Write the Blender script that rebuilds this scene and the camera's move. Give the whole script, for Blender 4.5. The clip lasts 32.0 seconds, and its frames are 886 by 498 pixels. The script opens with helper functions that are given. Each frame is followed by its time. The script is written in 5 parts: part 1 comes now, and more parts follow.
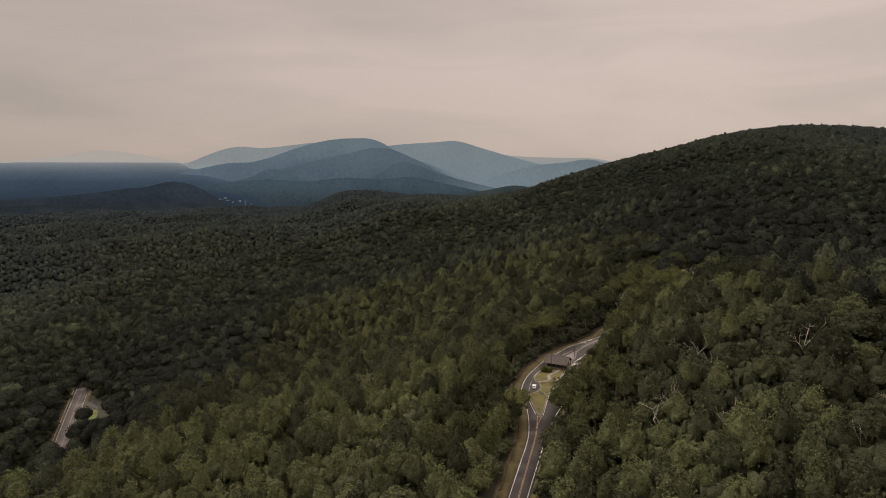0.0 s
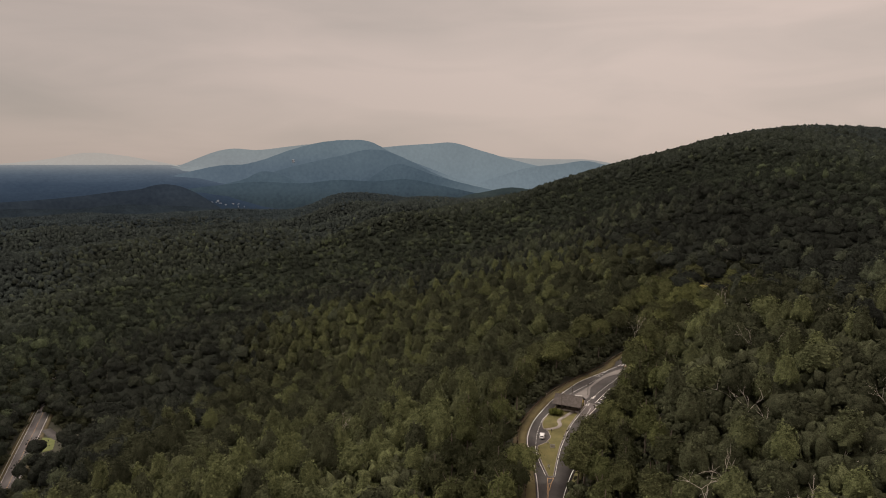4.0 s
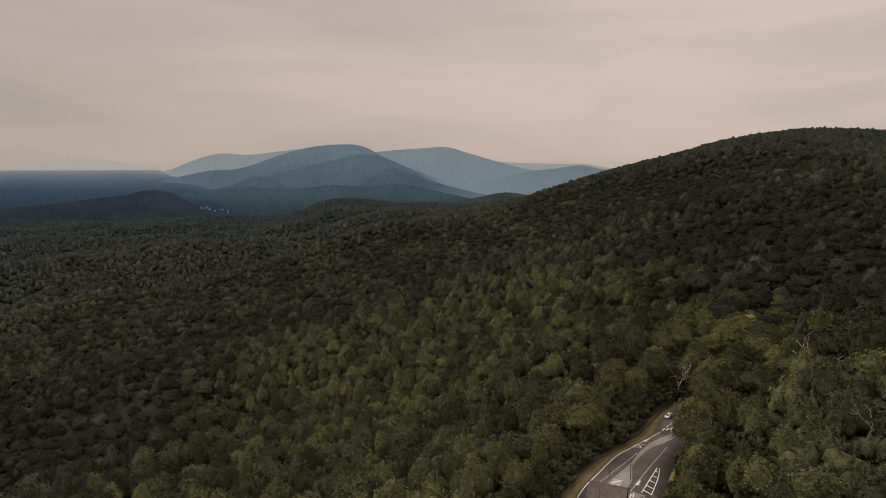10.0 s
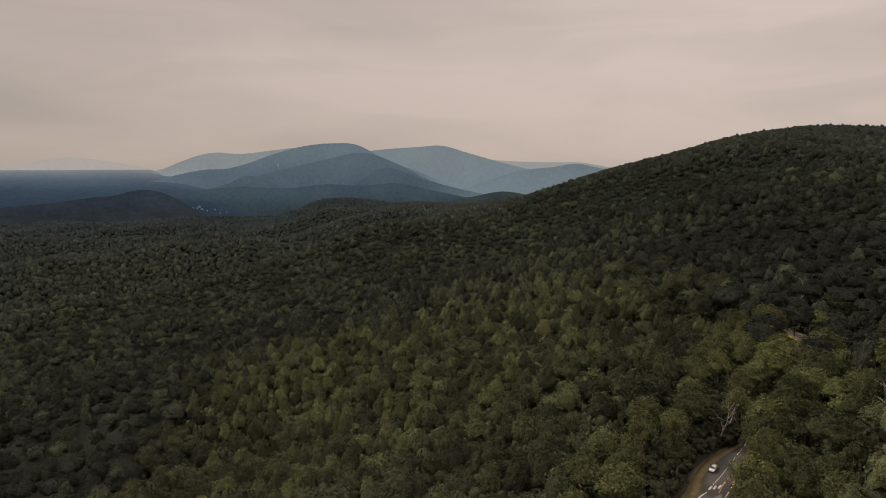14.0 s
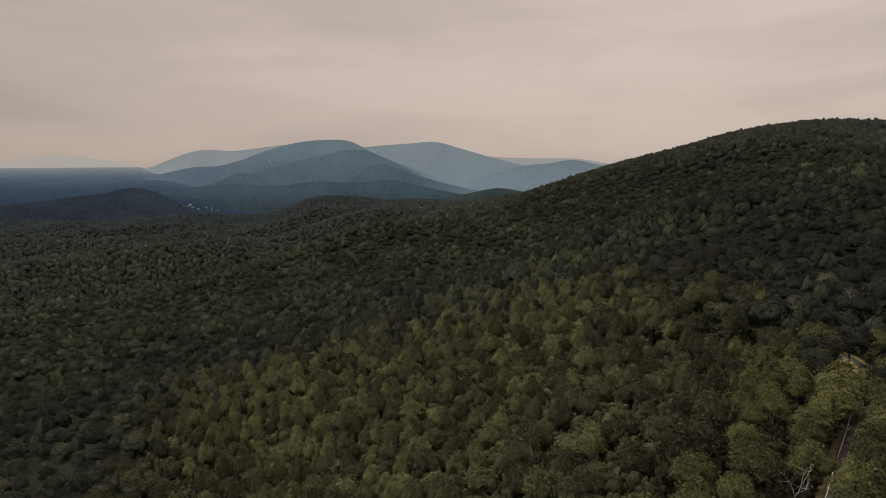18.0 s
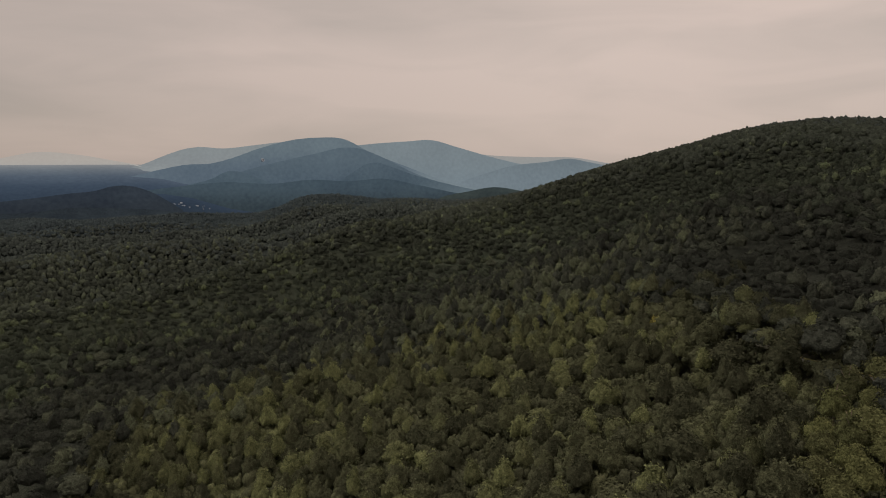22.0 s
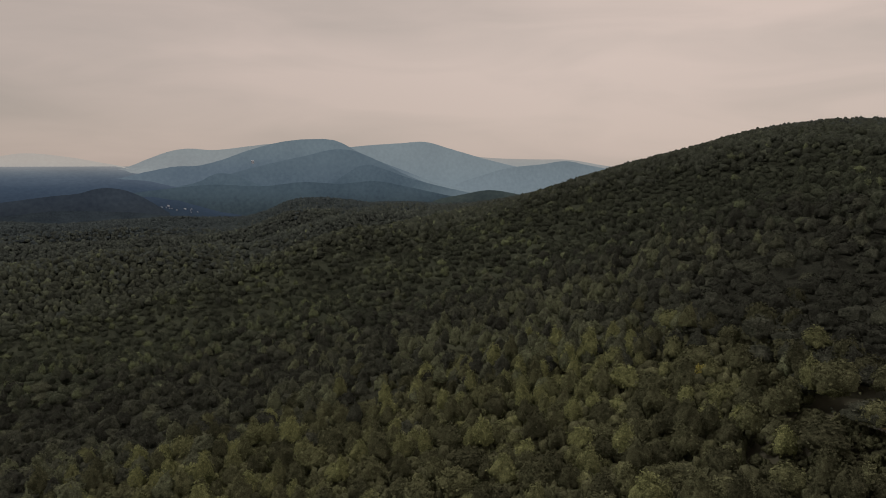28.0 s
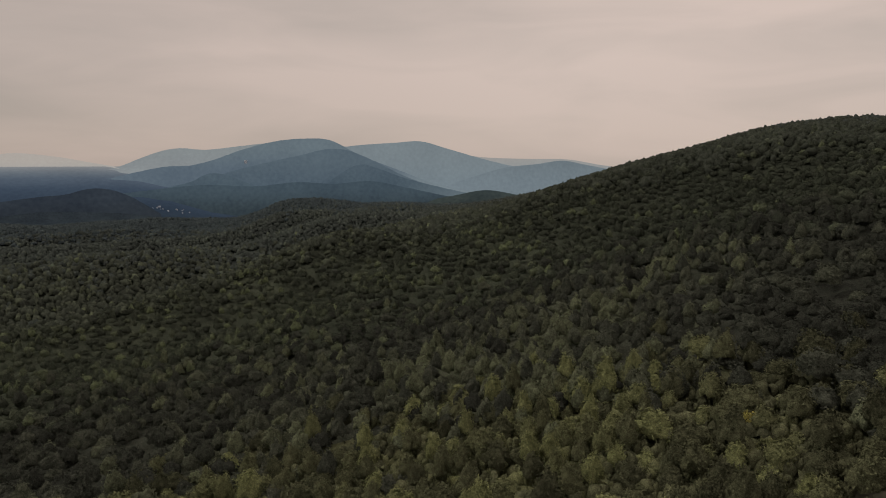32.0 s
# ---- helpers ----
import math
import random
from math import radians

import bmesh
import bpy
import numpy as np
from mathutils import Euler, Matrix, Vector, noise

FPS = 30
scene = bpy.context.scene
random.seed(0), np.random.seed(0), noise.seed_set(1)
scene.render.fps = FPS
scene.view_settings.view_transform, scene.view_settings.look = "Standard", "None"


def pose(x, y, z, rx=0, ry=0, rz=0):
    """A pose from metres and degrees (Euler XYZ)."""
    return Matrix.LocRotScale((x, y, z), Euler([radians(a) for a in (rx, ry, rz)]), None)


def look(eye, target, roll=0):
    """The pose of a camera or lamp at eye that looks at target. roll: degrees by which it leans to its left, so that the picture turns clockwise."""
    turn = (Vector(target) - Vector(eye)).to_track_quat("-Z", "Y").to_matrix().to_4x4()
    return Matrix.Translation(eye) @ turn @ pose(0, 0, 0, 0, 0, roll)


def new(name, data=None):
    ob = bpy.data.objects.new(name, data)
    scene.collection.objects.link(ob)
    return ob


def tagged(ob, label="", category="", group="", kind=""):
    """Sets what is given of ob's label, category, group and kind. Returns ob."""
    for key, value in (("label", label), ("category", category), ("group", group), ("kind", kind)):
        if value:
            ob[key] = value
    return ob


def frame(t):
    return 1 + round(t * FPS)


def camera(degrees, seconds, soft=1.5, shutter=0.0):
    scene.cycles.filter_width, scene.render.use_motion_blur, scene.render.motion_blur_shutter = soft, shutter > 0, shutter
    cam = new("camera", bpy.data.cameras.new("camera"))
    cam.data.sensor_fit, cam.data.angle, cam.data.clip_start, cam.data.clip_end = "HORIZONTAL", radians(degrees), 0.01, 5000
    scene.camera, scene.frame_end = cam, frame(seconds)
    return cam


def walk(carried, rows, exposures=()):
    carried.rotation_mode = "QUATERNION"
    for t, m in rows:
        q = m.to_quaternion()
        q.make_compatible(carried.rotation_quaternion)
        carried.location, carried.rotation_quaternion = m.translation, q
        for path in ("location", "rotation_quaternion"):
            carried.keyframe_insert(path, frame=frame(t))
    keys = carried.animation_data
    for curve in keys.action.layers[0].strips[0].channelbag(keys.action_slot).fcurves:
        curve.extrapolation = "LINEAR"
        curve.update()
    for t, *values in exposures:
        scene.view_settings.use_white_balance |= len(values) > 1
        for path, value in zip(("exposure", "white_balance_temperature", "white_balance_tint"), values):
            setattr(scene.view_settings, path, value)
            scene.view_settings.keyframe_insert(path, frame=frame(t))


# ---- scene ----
# ---------------------------------------------------------------- camera
cam = camera(68, 32.0, soft=1.0)
# seconds, place in metres, heading to the right of +y, tilt up, lean to the left
FLIGHT = (
    (0, 0.0, 0.0, 104.0, 0.00, -7.68, 0.25),
    (2, 1.3, 24.5, 104.8, 0.18, -7.66, 0.21),
    (4, 2.5, 49.1, 105.2, 0.33, -7.55, 0.14),
    (6, 3.4, 73.2, 105.7, 0.48, -7.41, 0.14),
    (8, 3.1, 97.2, 105.8, 0.72, -7.24, 0.10),
    (10, 2.8, 119.4, 106.3, 0.88, -7.16, 0.03),
    (12, 2.7, 142.5, 106.8, 1.05, -7.22, 0.05),
    (14, 3.1, 165.1, 106.9, 1.26, -7.27, -0.09),
    (16, 3.4, 189.2, 107.0, 1.49, -7.37, -0.19),
    (18, 4.4, 214.5, 106.8, 1.71, -7.57, -0.28),
    (20, 5.9, 241.0, 106.7, 1.87, -7.69, -0.22),
    (22, 7.7, 267.7, 106.4, 2.11, -7.70, -0.07),
    (24, 10.0, 294.8, 107.0, 2.26, -7.65, -0.05),
    (26, 12.5, 322.0, 107.1, 2.43, -7.58, 0.01),
    (28, 15.0, 349.2, 107.1, 2.59, -7.52, 0.01),
    (30, 17.5, 376.3, 107.0, 2.75, -7.53, 0.00),
    (32, 20.3, 403.2, 107.1, 2.91, -7.55, -0.04),
)


def flight_pose(x, y, z, heading, tilt, lean):
    a, b = radians(heading), radians(tilt)
    way = Vector((math.sin(a) * math.cos(b), math.cos(a) * math.cos(b), math.sin(b)))
    eye = Vector((x, y, z))
    return look(eye, eye + 500 * way, lean)


walk(cam, [(row[0], flight_pose(*row[1:])) for row in FLIGHT])

# ---------------------------------------------------------------- sky and sun
SUN_ELEVATION, SUN_HEADING = radians(43), radians(-70)   # heading to the right of +y


def make_sky():
    world = bpy.data.worlds.new("overcast_sky")
    scene.world = world
    world.use_nodes = True
    nt = world.node_tree
    nt.nodes.clear()
    N, L = nt.nodes.new, nt.links.new
    out = N("ShaderNodeOutputWorld")
    bg = N("ShaderNodeBackground")
    sky = N("ShaderNodeTexSky")
    sky.sky_type, sky.sun_disc = "NISHITA", False
    sky.sun_elevation, sky.sun_rotation = SUN_ELEVATION, SUN_HEADING
    dim = N("ShaderNodeVectorMath")
    dim.operation = "SCALE"
    dim.inputs["Scale"].default_value = 0.1
    L(sky.outputs["Color"], dim.inputs[0])
    co = N("ShaderNodeTexCoord")
    flat = N("ShaderNodeMapping")
    flat.inputs["Scale"].default_value = (1.0, 1.0, 5.0)
    flat.inputs["Rotation"].default_value = (0, radians(4), 0)
    L(co.outputs["Generated"], flat.inputs["Vector"])
    big = N("ShaderNodeTexNoise")
    big.inputs["Scale"].default_value, big.inputs["Detail"].default_value = 1.3, 2.0
    L(flat.outputs[0], big.inputs["Vector"])
    fine = N("ShaderNodeTexNoise")
    fine.inputs["Scale"].default_value, fine.inputs["Detail"].default_value = 3.4, 6.0
    fine.inputs["Distortion"].default_value = 0.6
    L(flat.outputs[0], fine.inputs["Vector"])
    add = N("ShaderNodeMath")
    add.operation = "MULTIPLY_ADD"
    add.inputs[1].default_value = 0.55
    L(fine.outputs["Fac"], add.inputs[0])
    L(big.outputs["Fac"], add.inputs[2])
    deck = N("ShaderNodeValToRGB")
    deck.color_ramp.elements[0].position, deck.color_ramp.elements[1].position = 0.60, 0.96
    deck.color_ramp.elements[0].color = (0.50, 0.425, 0.375, 1)
    deck.color_ramp.elements[1].color = (0.665, 0.54, 0.475, 1)
    L(add.outputs[0], deck.inputs["Fac"])
    mix = N("ShaderNodeMix")
    mix.data_type = "RGBA"
    mix.inputs["Factor"].default_value = 0.95
    L(dim.outputs[0], mix.inputs["A"])
    L(deck.outputs["Color"], mix.inputs["B"])
    # an overcast sky is brighter overhead than round the horizon
    apart, up = N("ShaderNodeSeparateXYZ"), N("ShaderNodeMapRange")
    up.interpolation_type = "SMOOTHSTEP"
    up.inputs["From Min"].default_value, up.inputs["From Max"].default_value = 0.25, 0.95
    up.inputs["To Min"].default_value, up.inputs["To Max"].default_value = 1.0, 3.2
    L(co.outputs["Generated"], apart.inputs[0])
    L(apart.outputs["Z"], up.inputs["Value"])
    low, west, product, whole = N("ShaderNodeMapRange"), N("ShaderNodeMapRange"), N("ShaderNodeMath"), N("ShaderNodeMath")
    low.inputs["From Min"].default_value, low.inputs["From Max"].default_value = 0.0, 0.16
    low.inputs["To Min"].default_value, low.inputs["To Max"].default_value = 0.88, 1.0
    west.inputs["From Min"].default_value, west.inputs["From Max"].default_value = -0.6, 0.2
    west.inputs["To Min"].default_value, west.inputs["To Max"].default_value = 0.82, 1.0
    L(apart.outputs["Z"], low.inputs["Value"])
    L(apart.outputs["X"], west.inputs["Value"])
    product.operation = whole.operation = "MULTIPLY"
    L(low.outputs[0], product.inputs[0])
    L(west.outputs[0], product.inputs[1])
    L(product.outputs[0], whole.inputs[0])
    L(up.outputs[0], whole.inputs[1])
    L(whole.outputs[0], bg.inputs["Strength"])
    L(mix.outputs["Result"], bg.inputs["Color"])
    L(bg.outputs[0], out.inputs["Surface"])


make_sky()
sun = new("sun", bpy.data.lights.new("sun", "SUN"))
sun.data.energy, sun.data.angle, sun.data.color = 1.5, radians(10), (1.0, 0.9, 0.78)
toward = Vector((math.cos(SUN_ELEVATION) * math.sin(SUN_HEADING), math.cos(SUN_ELEVATION) * math.cos(SUN_HEADING), math.sin(SUN_ELEVATION)))
sun.matrix_world = look(toward * 300, (0, 0, 0))

# ---------------------------------------------------------------- materials


def shader(name):
    mat = bpy.data.materials.new(name)
    mat.use_nodes = True
    nt = mat.node_tree
    nt.nodes.clear()
    return mat, nt, nt.nodes.new, nt.links.new


def surface(name, dark, light, scale=1.0, rough=0.8, metal=0.0, bump=0.3, spread=0.35, grain=9.0, coat=0.0):
    """A weathered surface: stains at scale, grain nine times finer, and a little relief."""
    mat, nt, N, L = shader(name)
    out, bs = N("ShaderNodeOutputMaterial"), N("ShaderNodeBsdfPrincipled")
    a, b = N("ShaderNodeTexNoise"), N("ShaderNodeTexNoise")
    a.inputs["Scale"].default_value, a.inputs["Detail"].default_value = scale, 4
    b.inputs["Scale"].default_value, b.inputs["Detail"].default_value = scale * grain, 3
    pos = N("ShaderNodeNewGeometry")
    for n in (a, b):
        L(pos.outputs["Position"], n.inputs["Vector"])
    s = N("ShaderNodeMath")
    s.operation = "MULTIPLY_ADD"
    s.inputs[1].default_value = 0.45
    L(b.outputs["Fac"], s.inputs[0])
    L(a.outputs["Fac"], s.inputs[2])
    ramp = N("ShaderNodeValToRGB")
    ramp.color_ramp.elements[0].position, ramp.color_ramp.elements[1].position = 0.72 - spread, 0.72 + spread
    ramp.color_ramp.elements[0].color, ramp.color_ramp.elements[1].color = (*dark, 1), (*light, 1)
    L(s.outputs[0], ramp.inputs["Fac"])
    L(ramp.outputs["Color"], bs.inputs["Base Color"])
    bs.inputs["Roughness"].default_value, bs.inputs["Metallic"].default_value = rough, metal
    bs.inputs["Coat Weight"].default_value = coat
    if bump:
        bp = N("ShaderNodeBump")
        bp.inputs["Strength"].default_value, bp.inputs["Distance"].default_value = bump, 0.03
        L(b.outputs["Fac"], bp.inputs["Height"])
        L(bp.outputs[0], bs.inputs["Normal"])
    L(bs.outputs[0], out.inputs["Surface"])
    return mat


def foliage(name, hues, by_object=False, size=1.0, vary=0.3, grit=0.5):
    """Leaves: each tree takes its own hue, each spray its own shade; thin enough to let light through."""
    mat, nt, N, L = shader(name)
    out = N("ShaderNodeOutputMaterial")
    if by_object:
        info = N("ShaderNodeObjectInfo")
        pick = info.outputs["Random"]
    else:
        att = N("ShaderNodeAttribute")
        att.attribute_name = "tint"
        pick = att.outputs["Fac"]
    ramp = N("ShaderNodeValToRGB")
    el = ramp.color_ramp.elements
    for i, h in enumerate(hues):
        e = el[i] if i < 2 else el.new(i / (len(hues) - 1))
        e.position, e.color = i / (len(hues) - 1), (*h, 1)
    L(pick, ramp.inputs["Fac"])
    geo = N("ShaderNodeNewGeometry")
    hsv = N("ShaderNodeHueSaturation")
    val = N("ShaderNodeMapRange")
    val.inputs["To Min"].default_value, val.inputs["To Max"].default_value = 1 - vary, 1 + vary
    L(geo.outputs["Random Per Island"], val.inputs["Value"])
    tex = N("ShaderNodeTexNoise")
    tex.inputs["Scale"].default_value, tex.inputs["Detail"].default_value = 2.8 / size, 4
    L(geo.outputs["Position"], tex.inputs["Vector"])
    grain = N("ShaderNodeMapRange")
    grain.inputs["From Min"].default_value, grain.inputs["From Max"].default_value = 0.3, 0.7
    grain.inputs["To Min"].default_value, grain.inputs["To Max"].default_value = 1 - grit, 1 + grit
    L(tex.outputs["Fac"], grain.inputs["Value"])
    both = N("ShaderNodeMath")
    both.operation = "MULTIPLY"
    L(val.outputs[0], both.inputs[0])
    L(grain.outputs[0], both.inputs[1])
    # clumps of leaves, lighter and darker
    clump, shade, all_ = N("ShaderNodeTexNoise"), N("ShaderNodeMapRange"), N("ShaderNodeMath")
    clump.inputs["Scale"].default_value, clump.inputs["Detail"].default_value = 0.75 / size ** 0.6, 2
    L(geo.outputs["Position"], clump.inputs["Vector"])
    shade.inputs["From Min"].default_value, shade.inputs["From Max"].default_value = 0.34, 0.66
    shade.inputs["To Min"].default_value, shade.inputs["To Max"].default_value = 0.80, 1.20
    L(clump.outputs["Fac"], shade.inputs["Value"])
    all_.operation = "MULTIPLY"
    L(both.outputs[0], all_.inputs[0])
    L(shade.outputs[0], all_.inputs[1])
    L(all_.outputs[0], hsv.inputs["Value"])
    L(ramp.outputs["Color"], hsv.inputs["Color"])
    d, t, m = N("ShaderNodeBsdfDiffuse"), N("ShaderNodeBsdfTranslucent"), N("ShaderNodeMixShader")
    L(hsv.outputs["Color"], d.inputs["Color"])
    L(hsv.outputs["Color"], t.inputs["Color"])
    m.inputs[0].default_value = 0.14
    rel = N("ShaderNodeBump")
    rel.inputs["Strength"].default_value, rel.inputs["Distance"].default_value = 0.8, 0.4 * size
    L(tex.outputs["Fac"], rel.inputs["Height"])
    L(rel.outputs[0], d.inputs["Normal"])
    L(d.outputs[0], m.inputs[1])
    L(t.outputs[0], m.inputs[2])
    L(m.outputs[0], out.inputs["Surface"])
    return mat


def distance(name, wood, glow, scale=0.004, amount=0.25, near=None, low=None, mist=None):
    """Far wooded hills as a backdrop, haze before them painted in as emission."""
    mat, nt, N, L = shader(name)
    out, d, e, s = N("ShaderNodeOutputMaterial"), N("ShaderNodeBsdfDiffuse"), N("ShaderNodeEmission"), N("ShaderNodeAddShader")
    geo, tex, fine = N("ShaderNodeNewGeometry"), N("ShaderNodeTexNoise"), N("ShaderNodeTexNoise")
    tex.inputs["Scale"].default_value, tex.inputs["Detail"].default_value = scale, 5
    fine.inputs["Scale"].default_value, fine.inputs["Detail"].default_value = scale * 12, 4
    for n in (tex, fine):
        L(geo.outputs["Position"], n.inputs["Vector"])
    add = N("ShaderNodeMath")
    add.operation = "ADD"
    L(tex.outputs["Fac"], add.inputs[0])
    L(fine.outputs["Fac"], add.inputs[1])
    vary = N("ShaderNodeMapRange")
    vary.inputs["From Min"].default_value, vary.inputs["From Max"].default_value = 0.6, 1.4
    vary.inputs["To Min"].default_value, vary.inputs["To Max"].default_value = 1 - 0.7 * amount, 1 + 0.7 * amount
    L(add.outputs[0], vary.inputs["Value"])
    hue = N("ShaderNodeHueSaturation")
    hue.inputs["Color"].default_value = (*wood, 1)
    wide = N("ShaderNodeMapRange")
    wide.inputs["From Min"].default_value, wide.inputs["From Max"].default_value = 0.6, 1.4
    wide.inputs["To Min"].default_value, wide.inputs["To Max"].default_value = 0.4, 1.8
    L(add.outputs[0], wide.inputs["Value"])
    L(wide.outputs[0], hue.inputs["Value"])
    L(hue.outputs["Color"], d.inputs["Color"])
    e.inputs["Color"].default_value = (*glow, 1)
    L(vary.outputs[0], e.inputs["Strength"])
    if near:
        # the plain: haze painted into the emission, thicker towards the horizon
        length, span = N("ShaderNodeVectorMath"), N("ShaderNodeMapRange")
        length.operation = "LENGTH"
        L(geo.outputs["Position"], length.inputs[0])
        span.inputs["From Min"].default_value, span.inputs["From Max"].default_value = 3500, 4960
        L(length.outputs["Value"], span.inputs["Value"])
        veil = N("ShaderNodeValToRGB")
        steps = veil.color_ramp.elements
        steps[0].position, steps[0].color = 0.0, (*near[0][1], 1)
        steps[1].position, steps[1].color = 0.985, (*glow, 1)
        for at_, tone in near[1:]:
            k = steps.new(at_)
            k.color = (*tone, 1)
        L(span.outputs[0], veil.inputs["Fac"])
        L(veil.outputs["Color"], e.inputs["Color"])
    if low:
        # painted haze shifts by height, nearer and clearer towards the foot of the range
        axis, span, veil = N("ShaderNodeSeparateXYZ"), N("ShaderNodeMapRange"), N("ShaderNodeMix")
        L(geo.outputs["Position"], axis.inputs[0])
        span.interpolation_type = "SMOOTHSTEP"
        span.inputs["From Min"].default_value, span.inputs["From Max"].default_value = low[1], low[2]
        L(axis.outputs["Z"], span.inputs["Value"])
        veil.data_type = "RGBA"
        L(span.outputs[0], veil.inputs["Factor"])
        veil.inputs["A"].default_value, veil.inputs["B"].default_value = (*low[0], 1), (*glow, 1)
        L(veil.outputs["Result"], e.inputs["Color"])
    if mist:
        # valley haze painted brighter between two ranges: tone, west to east, from above down
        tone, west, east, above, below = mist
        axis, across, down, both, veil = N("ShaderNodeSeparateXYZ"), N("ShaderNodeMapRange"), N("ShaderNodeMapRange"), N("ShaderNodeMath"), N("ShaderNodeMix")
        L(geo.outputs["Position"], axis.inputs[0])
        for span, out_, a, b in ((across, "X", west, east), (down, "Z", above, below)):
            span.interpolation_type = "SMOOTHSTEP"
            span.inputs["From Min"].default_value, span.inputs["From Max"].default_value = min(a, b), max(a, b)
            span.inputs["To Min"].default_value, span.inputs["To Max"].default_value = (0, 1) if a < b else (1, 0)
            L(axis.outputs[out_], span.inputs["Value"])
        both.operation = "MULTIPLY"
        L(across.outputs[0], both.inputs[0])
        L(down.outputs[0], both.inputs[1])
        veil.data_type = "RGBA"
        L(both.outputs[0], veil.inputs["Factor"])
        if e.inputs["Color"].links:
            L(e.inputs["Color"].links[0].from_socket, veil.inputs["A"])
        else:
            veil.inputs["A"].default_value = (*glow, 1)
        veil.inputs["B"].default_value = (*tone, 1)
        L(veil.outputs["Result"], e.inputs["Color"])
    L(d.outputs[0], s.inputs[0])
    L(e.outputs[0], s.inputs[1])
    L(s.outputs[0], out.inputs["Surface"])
    return mat


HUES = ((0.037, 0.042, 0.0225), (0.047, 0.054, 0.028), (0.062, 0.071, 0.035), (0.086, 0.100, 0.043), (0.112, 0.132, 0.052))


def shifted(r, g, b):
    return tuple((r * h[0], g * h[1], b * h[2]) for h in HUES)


M_FLOOR = surface("forest_floor", (0.020, 0.021, 0.013), (0.045, 0.045, 0.026), 0.05, 0.95, bump=0.5)
M_LEAF_THING = foliage("leaves", shifted(0.99, 0.92, 0.96)[1:], True, vary=0.16)
M_LEAF_LIGHT = foliage("light_leaves", shifted(0.79, 0.75, 0.79)[1:], True, vary=0.16)
M_LEAF = foliage("leaves_near_wood", shifted(1.06, 1.01, 1.17), vary=0.16)
# further woods: the near leaf hues with distance haze tinted in, greyer and bluer
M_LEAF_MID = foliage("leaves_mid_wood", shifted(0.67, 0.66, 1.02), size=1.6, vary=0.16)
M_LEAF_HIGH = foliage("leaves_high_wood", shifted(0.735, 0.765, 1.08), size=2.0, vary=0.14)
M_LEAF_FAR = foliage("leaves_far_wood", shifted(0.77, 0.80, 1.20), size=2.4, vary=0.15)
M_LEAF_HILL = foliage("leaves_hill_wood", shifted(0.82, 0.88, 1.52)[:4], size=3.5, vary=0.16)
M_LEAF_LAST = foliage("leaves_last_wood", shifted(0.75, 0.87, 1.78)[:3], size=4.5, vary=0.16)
M_BARK = surface("bark", (0.05, 0.04, 0.03), (0.16, 0.13, 0.10), 0.8, 0.95, bump=0.8)
M_DEAD = surface("bare_grey_wood", (0.22, 0.20, 0.17), (0.42, 0.38, 0.33), 1.2, 0.9)
M_ASPHALT = surface("asphalt", (0.044, 0.040, 0.038), (0.088, 0.082, 0.078), 0.25, 0.9, bump=0.2)
M_OLD_ASPHALT = surface("pale_worn_asphalt", (0.13, 0.12, 0.115), (0.24, 0.22, 0.205), 0.15, 0.9, bump=0.2)
M_HIGHWAY = surface("grey_highway_asphalt", (0.085, 0.080, 0.080), (0.165, 0.155, 0.152), 0.12, 0.9, bump=0.2)
M_CONCRETE = surface("concrete", (0.20, 0.18, 0.16), (0.36, 0.33, 0.30), 0.5, 0.9)
M_WHITE_LINE = surface("white_road_paint", (0.50, 0.49, 0.47), (0.80, 0.79, 0.76), 1.5, 0.7, bump=0.0)
M_YELLOW_LINE = surface("yellow_road_paint", (0.34, 0.21, 0.10), (0.52, 0.34, 0.17), 1.5, 0.7, bump=0.0)
M_GRASS = surface("mown_grass", (0.075, 0.075, 0.024), (0.17, 0.15, 0.055), 0.25, 0.95, bump=0.6)
M_VERGE_GRASS = surface("rough_verge_grass", (0.065, 0.055, 0.022), (0.14, 0.115, 0.048), 0.3, 0.95, bump=0.6)
M_VERGE = surface("dry_verge", (0.05, 0.042, 0.022), (0.115, 0.093, 0.046), 0.3, 0.95, bump=0.6)

# ---------------------------------------------------------------- the lie of the land
# Broad swells of the ground on rings round the start, from the valley on the west to the hill on the east.
LANDFORM = (
    (130, 50, -49, -88, -2, 159),
    (47, 42, 1, -6, 27, 70),
    (63, -73, 5, 69, -56, 67),
    (-13, 77, 48, -28, -61, 145),
    (154, -141, -141, 190, -26, 39),
    (18, 113, 152, -265, 322, -153),
    (-83, 76, 14, -372, 559, -170),
    (-366, 80, 423, -221, 91, 75),
    (-196, 54, 68, -117, 64, 105),
    (-33, 14, -53, -37, 60, 55),
)
RINGS, BEARINGS = (80, 230, 410, 600, 880, 1260, 1780, 2450, 3300, 4300), (-44, -27, -10, 8, 25, 42)
PIVOT = (8.0, 200.0, 106.0)
# hollows and rises between them: middle, breadth, height
SWELLS = ((100, 1080, 140, -37), (300, 1000, 110, -10), (390, 1170, 130, -36), (-430, 1230, 150, -18), (-140, 1390, 140, -10), (-520, 1680, 180, -31), (120, 350, 70, 11),
          (-150, 350, 70, 10), (-200, 525, 50, -15), (-80, 540, 45, -17), (-400, 960, 80, 21), (-10, 730, 80, 5), (240, 645, 60, 4), (-130, 620, 70, 8),
          (570, 1660, 120, -5), (1000, 1560, 90, -11), (800, 1630, 90, 3), (110, 2620, 160, -8))

